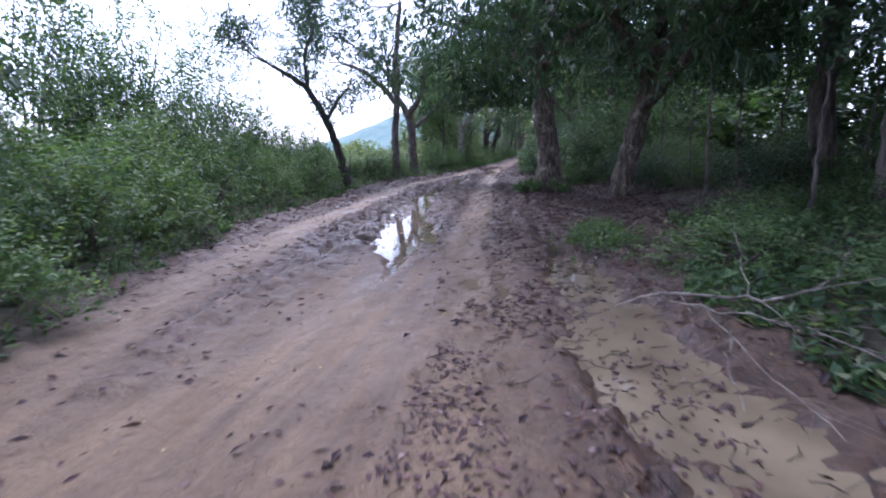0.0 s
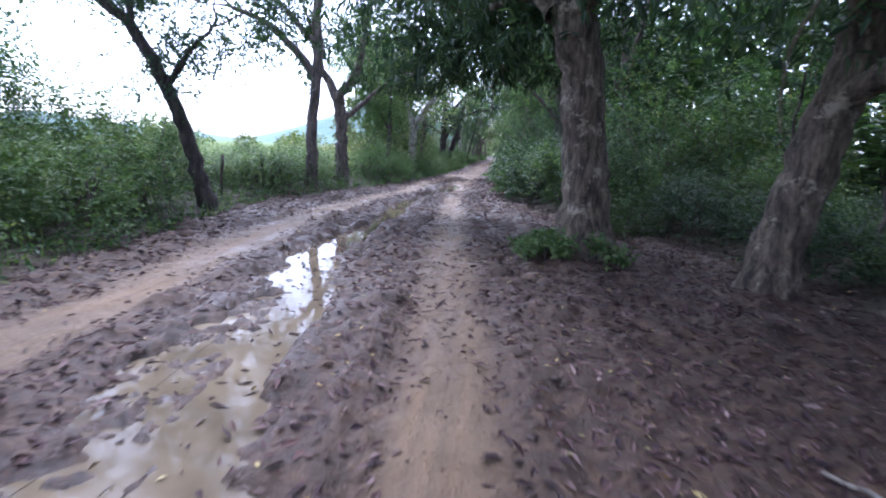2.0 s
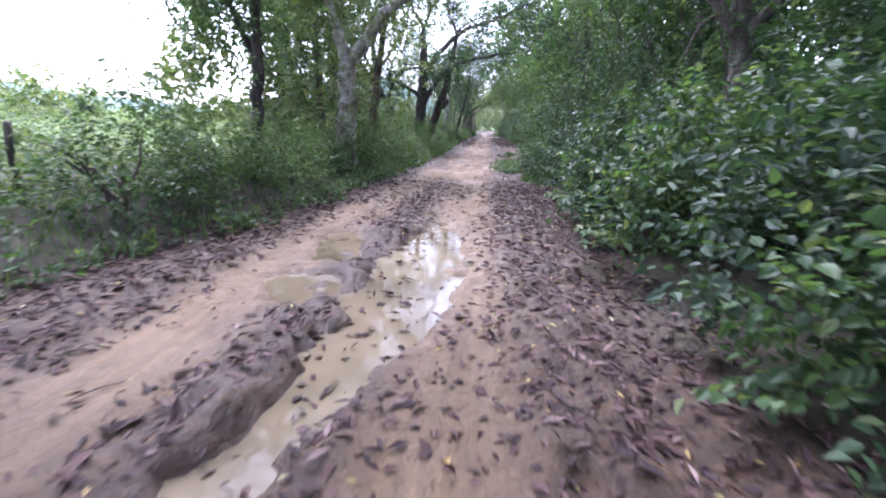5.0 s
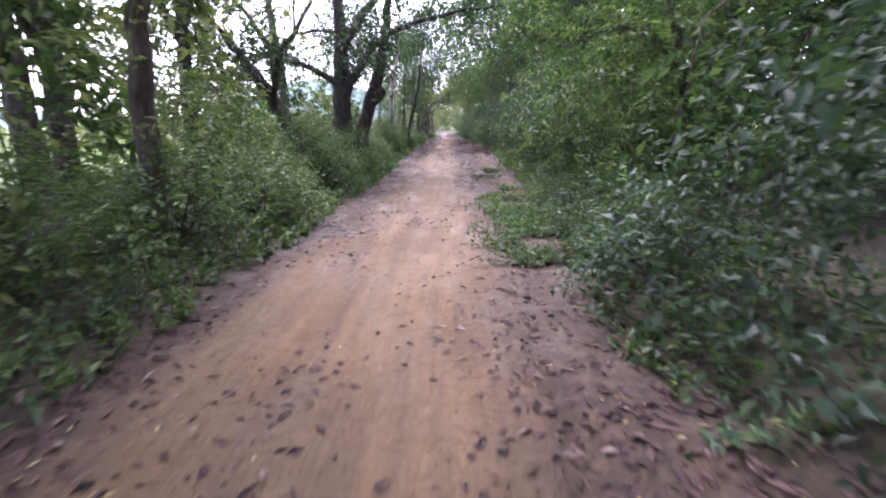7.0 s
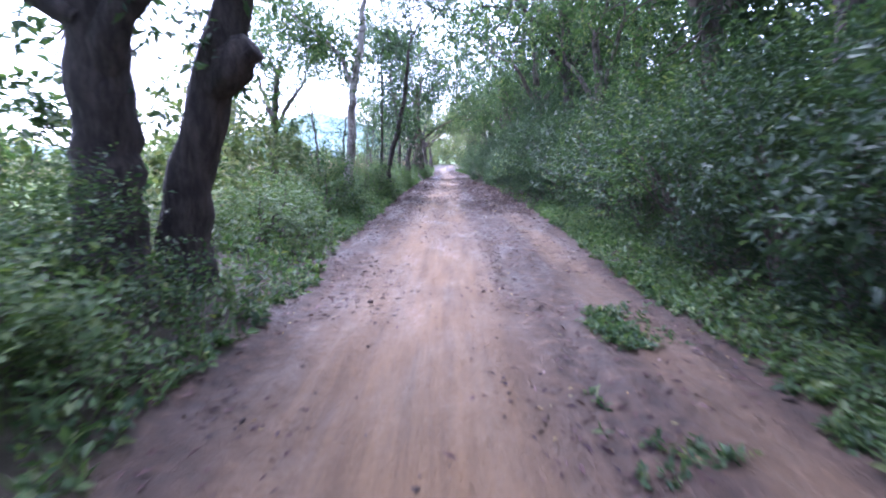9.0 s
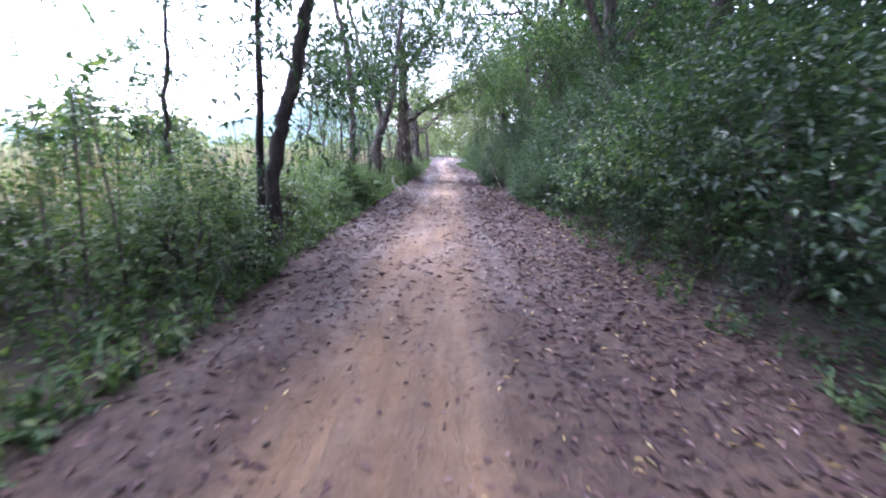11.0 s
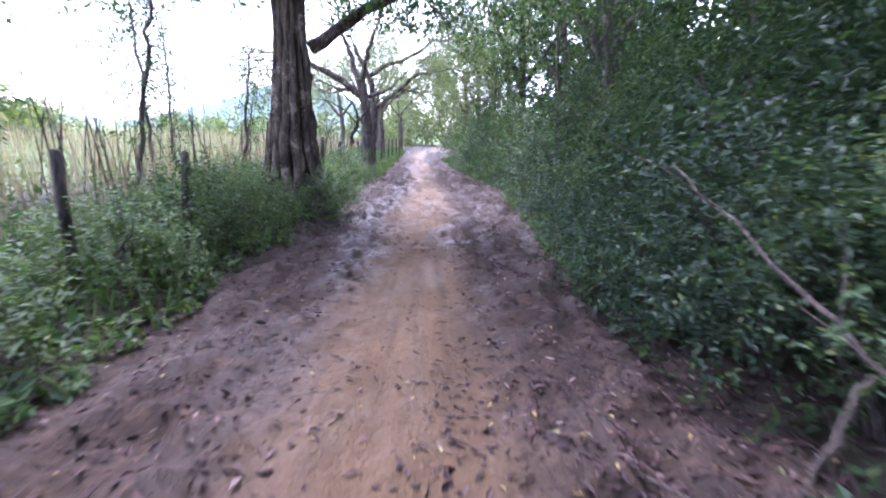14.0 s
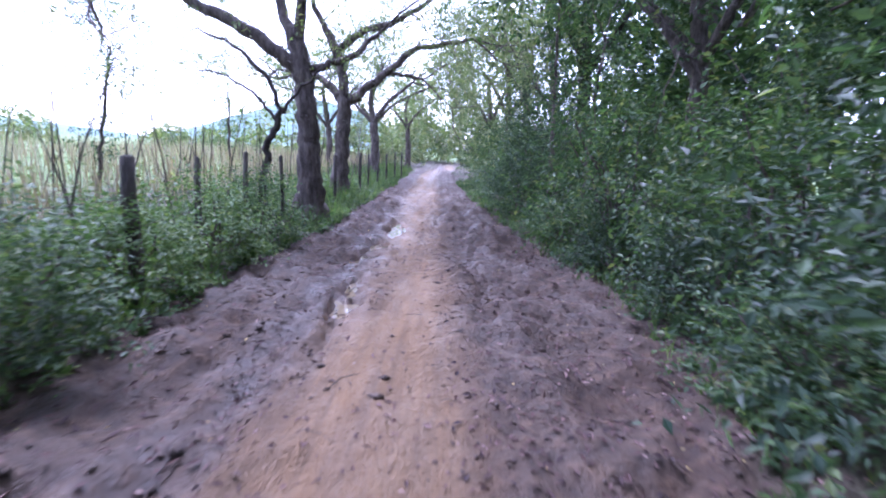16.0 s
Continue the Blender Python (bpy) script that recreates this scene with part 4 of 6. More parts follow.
for k, (x, y, h, lean) in enumerate([(-3.6, 66.2, 3.0, 0.1), (-4.4, 68.0, 3.4, -0.2), (-5.2, 70.5, 3.6, 0.1), (-4.0, 71.6, 3.0, 0.2), (-5.0, 74.0, 3.4, -0.1), (-4.3, 76.6, 2.8, 0.1), (-6.4, 77.5, 3.2, 0.0), (-3.9, 63.0, 3.2, 0.2), (-3.7, 56.0, 3.0, 0.1), (-3.6, 52.8, 2.8, -0.1), (-6.2, 82.0, 2.6, 0.2), (-5.6, 86.5, 2.6, 0.0)]):
    tree("sapling", "slim leafy sapling standing behind the fence",
         [stem(y, [(x, 0.1, 0.04), (x + lean, h * 0.5, 0.032), (x + lean * 2.2, h, 0.02)])], BARK, (DARK, GREEN)[k % 2], 170 + k, limb=0.75, level=1, sprays=15, leafy=24, puff=0.42, leaf_size=(0.075, 0.032), group="saplings behind the fence")

def fronds(root, base, rs, bark):
    """Long drooping fronds, each with two rows of leaflets along its stalk."""
    for k in range(95):
        off = unit(rs.normal(size=3)) * (0.95, 0.7, 0.85) * (0.5 + 0.45 * rs.random())
        at = np.array([2.3, 34.4, 1.85]) + off - base
        way = np.array([-0.75, -0.35, -0.25]) + 0.5 * unit(off) + rs.normal(size=3) * 0.3
        v, f = twigs(at[None], way[None], np.array([0.42 + 0.2 * rs.random()]), 18, 0.1, 0.042, rs, False, 0.15)
        part("frond", mesh_of("frond", v, [f], FRESH), root)


tree("tree", "young tree with feathery bright leaves hanging beside the track",
     [stem(35.6, [(3.4, 0.1, 0.09), (3.2, 1.4, 0.08), (2.9, 2.6, 0.06), (2.5, 3.4, 0.04)], -0.4),
      stem(35.4, [(3.05, 1.9, 0.045), (2.6, 2.3, 0.035), (2.1, 2.35, 0.02)], -0.5),
      stem(35.4, [(3.1, 1.6, 0.04), (2.7, 1.75, 0.03), (2.3, 1.6, 0.018)], 0.3)],
     BARK, GREEN, 51, limb=0.7, level=1, sprays=14, spray_leaves=14, leaf_size=(0.085, 0.032), puff=0.8, leafy=8, extra=fronds)

# the fourth kind has PALE leaves: distance haze put into their colour
WOOD = [("tall forest tree with a dense dark crown", DARK, BARK), ("forest tree with mid-green foliage over the thicket", GREEN, BARK), ("leafy forest tree leaning over the track", GREEN, BARK_DARK), ("leafy tree with haze-paled leaves arching over the far track", PALE, BARK)]
forest = []
for k, (label, leaf, bark) in enumerate(WOOD):
    ob = tree("forest_tree", label,
              [[(0, 0, 0, 0.2), (0.1, 0.05, 1.6, 0.16), (-0.05, 0.1, 3.2, 0.14), (-0.3, 0.1, 4.8, 0.1)],
               [(0, 0.05, 2.6, 0.1), (-0.9, 0.2, 3.8, 0.08), (-1.5, 0.3, 4.3, 0.05)],
               [(0, 0.05, 2.8, 0.1), (0.7, -0.5, 4.0, 0.07), (1.2, -0.8, 4.9, 0.05)]],
              bark, leaf, 70 + k, limb=1.3, sprays=7, spray_leaves=8, leaf_size=(0.16, 0.07), puff=1.25, floor=2.75, group="roadside wood", rise=0.05)
    forest.append(ob)
spots = [(5.2, 24.5, 1.15), (3.6, 27.5, 0.95), (5.0, 31, 1.2), (6.4, 36.5, 1.0), (4.9, 40, 1.1), (4.6, 45, 1.0), (5.4, 49.5, 1.2), (4.4, 54, 1.0), (4.6, 58.5, 1.1),
         (4.4, 63.5, 1.05), (4.2, 68.5, 0.95), (5.2, 72.5, 1.2), (4.4, 77, 0.95), (4.6, 81.5, 1.05), (4.2, 87, 1.0), (4.6, 93, 1.15), (4.4, 100, 1.1), (8.2, 5.5, 1.1), (9.5, 9.5, 1.25), (10.5, 6.0, 1.2), (11.5, 12.0, 1.3), (12.5, 8.5, 1.3), (11.5, 18.5, 1.2),
         (-6.6, 36.5, 0.95), (-6.0, 47.5, 0.9), (-5.4, 54.5, 0.8), (-5.6, 98, 0.8), (3.2, 96, 0.9), (2.9, 103, 1.0), (8.6, 3.4, 1.05), (7.4, 0.6, 1.1), (6.2, -2.8, 1.1), (8.8, 8.2, 1.1), (-6.2, 3.6, 0.8), (-5.0, 35.0, 0.9), (-5.8, 40.0, 0.8),
         (7.2, 47.5, 1.2), (6.8, 57.0, 1.2), (7.0, 66.0, 1.2), (6.8, 75.0, 1.2), (6.6, 85.0, 1.2)]
placed = set()
for k, (x, y, s) in enumerate(spots):
    m = pose(x, y, float(ground_z(x, y)[0]) - 0.05, 0, 0, float(rng.uniform(-70, 70)) if x > 0 else float(rng.uniform(0, 360))) @ Matrix.Diagonal((s, s, s * float(rng.uniform(0.9, 1.15)), 1))
    # trees beyond y 88 take the haze-paled kind
    kind = 3 if y > 88 else k % 3
    if kind not in placed:
        forest[kind].matrix_world = m
        placed.add(kind)
    else:
        copy_thing(forest[kind], m)

for x, y, s, a in [(7.0, 7.6, 1.0, 40), (9.0, 2.2, 1.1, 200), (7.6, 10.8, 1.05, 120)]:
    copy_thing(forest[0], pose(x, y, float(ground_z(x, y)[0]) - 0.05, 0, 0, a) @ Matrix.Diagonal((s, s, s, 1)))

# ---- bushes ----
FERNS = [(2.02, 12.95), (1.88, 13.4), (1.98, 13.2), (2.72, 12.98)]
low = [bush_meshes(80 + k, 0.62, 0.95, 400, 8, (0.066, 0.034), (FRESH, FRESH, GREEN)[k], False) for k in range(3)]
# DARK in mid, foot, arched and near puts the thicket's shade into leaf colour
mid = [bush_meshes(90 + k, 1.0, 1.7, 720, 8, (0.07, 0.036), (DARK, GREEN, GREEN)[k], False) for k in range(3)]
high = [bush_meshes(95 + k, 1.5, 3.1, 1350, 8, (0.08, 0.04), (GREEN, GREEN, DARK)[k], False, bare=9) for k in range(3)]
bank = [bush_meshes(190 + k, 1.0, 1.6, 560, 8, (0.082, 0.04), (GREEN, FRESH, FRESH)[k], False) for k in range(3)]
foot = [bush_meshes(180 + k, 0.62, 0.95, 400, 8, (0.066, 0.034), (DARK, GREEN, DARK)[k], False) for k in range(3)]
arched = [bush_meshes(210 + k, 1.05, 1.8, 760, 8, (0.08, 0.04), (DARK, GREEN, DARK)[k], False, bare=16, skirt=0.4) for k in range(3)]
near = [bush_meshes(99 + k, 0.8, 1.25, 480, 9, (0.08, 0.05), (DARK, GREEN)[k], True) for k in range(2)]


def turn():
    return float(rng.uniform(0, 360))


def size(a, b):
    return float(rng.uniform(a, b))


plant_bushes("bush", "leafy green bush crowding the edge of the track", near,
             [(float(right_edge(np.full(1, y))[0]) + o, y, turn(), size(0.85, 1.1), 1.0) for y, o in
              [(18.0, 1.2), (19.2, 0.9), (20.4, 0.75), (21.6, 0.75), (22.8, 0.7), (24.0, 0.75), (25.3, 0.7), (26.6, 0.8), (28.2, 0.75)]], "near bushes")
plant_bushes("bush", "dense dark green thicket bush beside the track", mid,
             [(float(right_edge(np.full(1, y))[0]) + size(0.9, 1.3), y, turn(), size(0.85, 1.2), size(0.9, 1.25)) for y in
              [30.3, 69.9, 71.5, 74, 76.5, 79, 84, 87, 91, 96]], "thicket on the right")
plant_bushes("shrub", "tall dense shrub forming a green wall", high,
             [(float(right_edge(np.full(1, y))[0]) + size(1.9, 2.9), y, turn(), size(0.75, 1.2), size(0.85, 1.2)) for y in
              [39.5, 43, 46.5, 50, 71.5, 74.5, 78, 82, 86, 91, 97, 104, 110]], "shrub wall", "shrub")

plant_bushes("bush", "dark thicket bush with bare stems under its leaves", arched,
             [(float(right_edge(np.full(1, y))[0]) + size(0.95, 1.25), y, turn(), size(0.85, 1.15), size(0.9, 1.2)) for y in
              [37.8, 39.6, 41.2, 43, 44.8, 46.6, 48.4, 50.2, 52.0, 53.6, 55.3, 57, 58.6, 60.2, 61.6, 68.4]], "thicket on the right")
# high[2:] is the DARK-leaved shrub; its leaf colour carries the thicket's shade
plant_bushes("shrub", "tall shaded shrub behind the near bushes", high[2:],
             [(float(right_edge(np.full(1, y))[0]) + size(2.1, 2.9), y, turn(), size(0.75, 1.0), size(0.6, 0.8)) for y in [19.5, 22, 24.5, 27, 29.5]], "shrub wall", "shrub")
plant_bushes("shrub", "tall dark shrub forming a green wall", high[2:],
             [(float(right_edge(np.full(1, y))[0]) + size(1.9, 2.9), y, turn(), size(0.75, 1.2), size(0.85, 1.2)) for y in [53, 56, 58.5, 61, 63.2, 67.5, 69.2]], "shrub wall", "shrub")

back = [bush_meshes(195 + k, 1.9, 4.8, 300, 7, (0.31, 0.15), (DARK, GREEN, PALE)[k], False, bare=5) for k in range(3)]
plant_bushes("shrub", "tall tangled thicket closing off the wood", back[:2],
             [(float(right_edge(np.full(1, y))[0]) + size(4.2, 5.0), y, turn(), size(0.95, 1.15), size(0.95, 1.2)) for y in
              [25, 29.5, 34, 38, 42, 46, 50, 54, 58, 62, 65.5, 69, 72.5, 76, 80, 84.5, 89]], "thicket behind the shrubs", "shrub")
plant_bushes("shrub", "tall shrub in the shade of the wood", back[:2],
             [(x, y, turn(), size(0.9, 1.2), size(0.8, 1.1)) for x, y in
              [(-5.6, 1.6), (-6.6, 4.6), (9.5, 4.5), (9.8, 7.6), (10.2, 10.8), (11.5, 2.0), (8.6, 1.2), (12.5, 6.0)]], "wood shrubs", "shrub")
plant_bushes("shrub", "leafy shrub closing the back of the wood", back[:2],
             [(x, y, turn(), size(0.9, 1.1), size(0.5, 0.62)) for x, y in [(9.6, 14.0), (8.8, 17.2), (12.0, 14.5), (9.5, 19.5), (11.5, 16.6), (13.0, 12.0), (7.6, 21.5)]], "wood shrubs", "shrub")
plant_bushes("shrub", "tall leafy shrub standing over the bank", [high[1], high[0]],
             [(x, y, turn(), s, sz) for x, y, s, sz in [(-5.8, 6.4, 0.9, 0.8), (-6.3, 9.2, 0.95, 0.95), (-6.1, 11.8, 0.9, 1.0), (-6.6, 14.4, 0.9, 0.8), (-4.6, 2.4, 0.8, 0.9), (-7.6, 8.0, 1.1, 1.5), (-7.9, 11.0, 1.1, 1.5), (-7.4, 13.4, 1.0, 1.4), (-8.6, 5.6, 1.1, 1.5), (-7.0, 9.6, 1.0, 1.3), (-6.3, 17.2, 0.75, 0.8)]], "tall bank shrubs", "shrub")
plant_bushes("shrub", "tall dense shrub at the edge of the wood", [high[1], high[0]],
             [(x, y, turn(), s, sz) for x, y, s, sz in [(4.9, 18.8, 1.0, 0.9), (6.2, 17.8, 1.1, 0.8), (3.75, 64.9, 0.9, 1.0), (3.6, 66.4, 0.85, 1.0), (4.3, 35.4, 1.0, 1.0), (3.6, 37.2, 0.8, 1.0)]], "wood edge shrubs", "shrub")
plant_bushes("shrub", "tall tangled thicket deep in the wood", back[:2],
             [(float(right_edge(np.full(1, y))[0]) + size(8.0, 9.5), y, turn(), size(1.4, 1.6), size(1.15, 1.4)) for y in
              [22, 26, 30.5, 35, 39.5, 44, 48.5, 53, 57.5, 62, 66.5, 71, 75.5, 80, 84.5, 89, 94]], "thicket deep in the wood", "shrub")
plant_bushes("shrub", "light green thicket closing the bend of the track", back[2:],
             [(x, y, turn(), s, sz) for x, y, s, sz in
              [(-3.6, 112, 1.0, 0.8), (-2.4, 126, 1.3, 1.2), (0.0, 130, 1.3, 1.5), (2.0, 138, 1.4, 1.6), (4.0, 147, 1.5, 1.7), (-3.6, 120, 1.0, 1.0), (-5.0, 134, 1.5, 1.5), (-5.6, 109, 0.9, 0.8), (3.6, 107, 0.9, 1.0), (5.0, 112, 1.0, 1.0), (-3.4, 103, 0.5, 0.6)]], "thicket at the bend", "shrub")
plant_bushes("shrub", "light leafy thicket behind the roadside trees", back[2:] + back[1:2],
             [(x, y, turn(), s, sz) for x, y, s, sz in
              [(-5.0, 30.5, 0.75, 1.15), (-4.8, 34.0, 0.7, 1.2), (-5.6, 38.5, 0.75, 1.1), (-6.6, 46.0, 0.8, 0.8), (-5.4, 49.5, 0.6, 1.0), (-5.8, 53.5, 0.7, 0.9), (-4.6, 51.6, 0.5, 0.9), (-6.0, 58.5, 0.6, 0.8), (-7.4, 62.5, 0.6, 0.7)]], "thicket behind the trees", "shrub")
plant_bushes("bush", "bush standing in the field edge growth", bank,
             [(x, y, turn(), size(0.8, 1.0), size(0.45, 0.65)) for x, y in
              [(-4.9, 19.2), (-4.6, 21.6), (-5.4, 23.2), (-6.2, 17.0), (-6.8, 20.8), (-5.6, 25.4), (-7.6, 24.2), (-8.4, 18.6)]], "field edge bushes")
plant_bushes("bush", "bush in the bank of undergrowth by the track", bank,
             [(x, y, turn(), size(0.8, 1.1), size(0.75, 1.0)) for x, y in
              [(-3.0, 3.4), (-3.6, 5.6), (-4.4, 7.4), (-4.6, 9.6), (-4.7, 11.8), (-5.2, 14.0), (-2.2, 0.6), (-5.6, 5.0), (-6.6, 8.4), (-7.0, 12.2), (-4.3, 1.6), (-3.4, 35.8), (-3.3, 38.2), (-3.9, 41.8), (-4.6, 44.5), (-4.2, 31.0)]], "bank bushes")
plant_bushes("bush", "green bush in the understory of the wood", bank,
             [(x, y, turn(), size(0.7, 0.95), size(0.7, 0.95)) for x, y in [(3.9, 16.8), (6.5, 16.6), (8.6, 14.2), (8.8, 7.4)]], "understory bushes")
plant_bushes("bush", "dark bush with bare stems in the shaded wood", arched,
             [(x, y, turn(), size(0.6, 0.9), size(0.6, 0.85)) for x, y in
              [(4.9, 16.0), (5.9, 15.4), (7.0, 14.4), (7.8, 12.6), (8.3, 10.4), (5.4, 17.4), (8.0, 8.8)]], "understory bushes")
plant_bushes("bush", "dark bush on the shaded wood floor", foot,
             [(x, y, turn(), size(0.75, 1.0), size(0.6, 0.9)) for x, y in
              [(5.1, 13.0), (5.7, 12.2), (6.3, 11.2), (5.0, 14.2), (5.9, 13.8), (6.7, 12.6), (6.9, 10.8), (7.4, 9.8), (7.6, 11.6), (4.6, 15.2), (3.6, 15.6)]], "understory bushes")
plant_bushes("bush", "bush at the foot of the dark thicket", mid[:2],
             [(x, y, turn(), size(0.45, 0.68), size(0.9, 1.2)) for x, y in
              [(2.45, 64.2), (2.35, 63.4), (2.35, 62.6), (2.9, 63.8), (2.35, 61.8), (2.4, 61.0), (2.9, 62.6), (3.1, 64.6), (2.9, 61.5), (2.45, 64.8), (2.6, 65.4), (2.3, 66.1), (2.75, 64.3), (2.9, 66.0), (2.6, 63.0)]], "thicket foot bushes")
plant_bushes("bush", "low leafy bush on the verge", low,
             [(float(left_edge(np.full(1, y))[0]) - o, y, turn(), size(0.8, 1.15), size(0.7, 1.0)) for y, o in
              [(4.5, 0.8), (6.2, 0.7), (8.0, 0.7), (10.2, 0.7), (12.5, 0.8), (14.2, 0.9), (19.0, 1.0), (20.8, 1.2), (24.4, 1.0), (25.8, 1.1), (27.2, 0.9), (28.7, 1.1), (30.2, 0.8), (31.8, 1.0), (33.3, 0.9), (34.8, 0.7), (36.2, 0.9), (37.8, 0.7), (39.2, 0.9), (40.8, 0.8), (42.0, 0.9), (45.3, 0.9), (47.0, 1.1), (49.0, 0.9), (51.2, 1.0), (53.0, 1.2), (53.9, 0.6), (54.6, 1.0), (56.3, 0.6), (57.2, 0.9), (58.2, 0.6), (59.2, 1.0), (60.2, 0.7), (61.0, 1.1)]], "verge bushes")
plant_bushes("bush", "low leafy bush along the fenced verge", low,
             [(x, y, turn(), size(0.6, 0.85), size(0.7, 0.95)) for x, y in
              [(-2.1, 62.5), (-2.3, 63.6), (-2.3, 65.2), (-2.2, 66.6), (-2.2, 68.0), (-2.3, 69.3), (-1.95, 70.4), (-2.5, 70.9), (-1.5, 71.5), (-2.7, 71.8), (-1.45, 72.6), (-2.5, 73.6), (-2.4, 75.2), (-2.6, 77.0), (-2.5, 79.2), (-2.1, 60.6), (-1.95, 73.9), (-1.9, 75.0), (-1.95, 76.3), (-1.9, 77.6), (-1.9, 78.7), (-1.4, 2.6), (-0.9, 1.2), (-2.2, 2.4), (-0.3, 0.0), (-1.6, 0.6)]], "fence bushes")
plant_bushes("bush", "low leafy bush spilling from the thicket", foot,
             [(float(right_edge(np.full(1, y))[0]) + size(0.35, 0.6), y, turn(), size(0.6, 0.9), size(0.7, 1.0)) for y in
              [31.6, 32.9, 34.2, 35.2, 36.4, 66.9, 67.6, 68.2, 70.3, 72.6, 75.0, 76.4, 78.0, 80.2, 83]], "thicket foot bushes")
plant_bushes("bush", "low dark bush growing under the thicket edge", foot,
             [(float(right_edge(np.full(1, y))[0]) + size(0.7, 1.0), y, turn(), size(0.6, 0.85), size(0.6, 0.9)) for y in
              [38.6, 40.4, 42.2, 44, 45.8, 47.6, 49.4, 51.0, 52.4, 53.5, 54.6, 55.8, 57, 58.2, 59.4, 60.6, 61.8]], "thicket foot bushes")
plant_bushes("bush", "bush leaning out over the dead branches", arched,
             [(x, y, turn(), size(0.5, 0.62), 1.0) for x, y in [(1.7, 66.9), (1.95, 66.2), (1.75, 67.8), (1.65, 68.9)]], "thicket foot bushes")
plant_bushes("bush", "low bush at the foot of the wood", low,
             [(x, y, turn(), size(0.7, 1.0), size(0.4, 0.6)) for x, y in
              [(4.3, 5.0), (4.9, 6.2), (5.6, 7.4), (5.1, 4.0), (5.0, 2.4), (5.6, 1.2), (6.3, 5.4), (6.6, 7.0), (6.0, 3.0), (7.2, 8.6), (5.4, 16.8), (4.4, 17.6), (6.4, 15.6), (3.1, 15.8), (7.4, 11.2), (5.0, 0.0)]], "wood edge bushes")

tuft = [bush_meshes(108, 0.26, 0.3, 48, 7, (0.135, 0.058), FRESH, True, bare=3)]
plant_bushes("fern_tuft", "long-leaved green plant at the foot of the mango trunk", tuft, [(x, y, turn(), size(0.6, 0.85), 1.0) for x, y in FERNS], "plants round the trunk", "plant")



def broadleaf_plant(x, y, tall, count, seed):
    """An upright plant whose big leaves are parts of their own."""
    rs = np.random.default_rng(seed)
    root = new("broadleaf_plant")
    root.location = (x, y, float(ground_z(x, y)[0]))
    wood = Wood()
    wood.tube([(0, 0, -0.05), (0.02, 0, tall * 0.5), (0.05, 0.02, tall)], [0.014, 0.011, 0.005], 6, rs)
    part("stem", wood.mesh("stem", BARK), root)
    for k in range(count):
        a, z = 2.4 * k + rs.normal() * 0.3, tall * (0.25 + 0.75 * k / count)
        d = np.array([[math.cos(a), math.sin(a), 0.35 - 0.5 * rs.random()]])
        le = np.array([(0.3 - 0.1 * k / count) * (0.8 + 0.4 * rs.random())])
        v, f = leaf_faces(np.array([[0.03, 0.01, z]]) + d * 0.06, d, np.array([[0, 0, 1.0]]) + rs.normal(size=(1, 3)) * 0.2, le, le * 0.5, True)
        part("leaf", mesh_of("leaf", v, [f], FRESH), root)
    tagged(root, "broad-leaved green plant standing in the verge", "plant", "broad-leaved plants")


for k, (x, y, tall, count) in enumerate([(-2.05, 59.9, 0.95, 20), (-1.9, 60.3, 0.75, 16), (-2.3, 60.4, 1.0, 20), (-1.75, 60.9, 0.6, 12), (2.0, 28.9, 1.1, 16), (-2.6, 33.6, 0.8, 14), (-2.2, 34.4, 0.7, 12)]):
    broadleaf_plant(x, y, tall, count, 400 + k)

# ---- verge weeds and grass ----


def strip(y0, y1, n, near_edge, far_edge, side, bias=1.6, seed=0):
    rs = np.random.default_rng(seed)
    y = y0 + (y1 - y0) * rs.random(n)
    o = near_edge + (far_edge - near_edge) * rs.random(n) ** bias
    edge = left_edge(y) if side < 0 else right_edge(y)
    return edge + side * o, y, o, rs


x, y, o, rs = strip(-3, 95, 7500, -0.02, 2.6, -1, 1.3, 1)
keep = value_noise(x, y, 0.9, 21) + 0.5 * rs.random(len(x)) > 0.42
x, y, o = x[keep], y[keep], o[keep]
scatter_weeds("verge_weeds", "leafy green weeds covering the bank", x, y, (0.16 + 0.3 * np.clip(o, 0, 1.2)) * (0.6 + 0.7 * rs.random(len(x))), (0.09, 0.045), GREEN, 2, 7, False)
x, y, o, rs = strip(30, 100, 4200, -0.02, 1.4, -1, 1.2, 3)
scatter_weeds("verge_weeds", "light green weeds along the verge", x, y, (0.14 + 0.22 * np.clip(o, 0, 1)) * (0.6 + 0.7 * rs.random(len(x))), (0.075, 0.035), FRESH, 4, 8, False)
x, y, o, rs = strip(30.2, 95, 6800, -0.05, 1.6, 1, 1.2, 5)
keep = (y < 51) | (y > 67.2) | (rs.random(len(y)) < 0.4)
x, y, o = x[keep], y[keep], o[keep]
scatter_weeds("verge_weeds", "low green weeds at the foot of the thicket", x, y, (0.1 + 0.28 * np.clip(o, 0, 1)) * (0.6 + 0.7 * rs.random(len(x))), (0.08, 0.04), GREEN, 6, 7, False)
x, y, o, rs = strip(36.5, 52, 3400, 0.0, 0.75, 1, 1.0, 61)
keep = rs.random(len(y)) < np.interp(y, [38.5, 40, 43, 52], [1, 0.55, 0.8, 0.5])
x, y, o = x[keep], y[keep], o[keep]
scatter_weeds("verge_weeds", "lush bright green herbs along the thicket foot", x, y, (0.12 + 0.2 * np.clip(o, 0, 0.5)) * (0.6 + 0.7 * rs.random(len(x))), (0.058, 0.03), FRESH, 62, 8, False)
x, y, o, rs = strip(68, 88, 1700, -0.12, 0.5, 1, 1.0, 63)
scatter_blades("grass", "thin green grass at the foot of the thicket", x, y, 0.08 + 0.16 * rs.random(len(x)), 0.011, FRESH, 64)
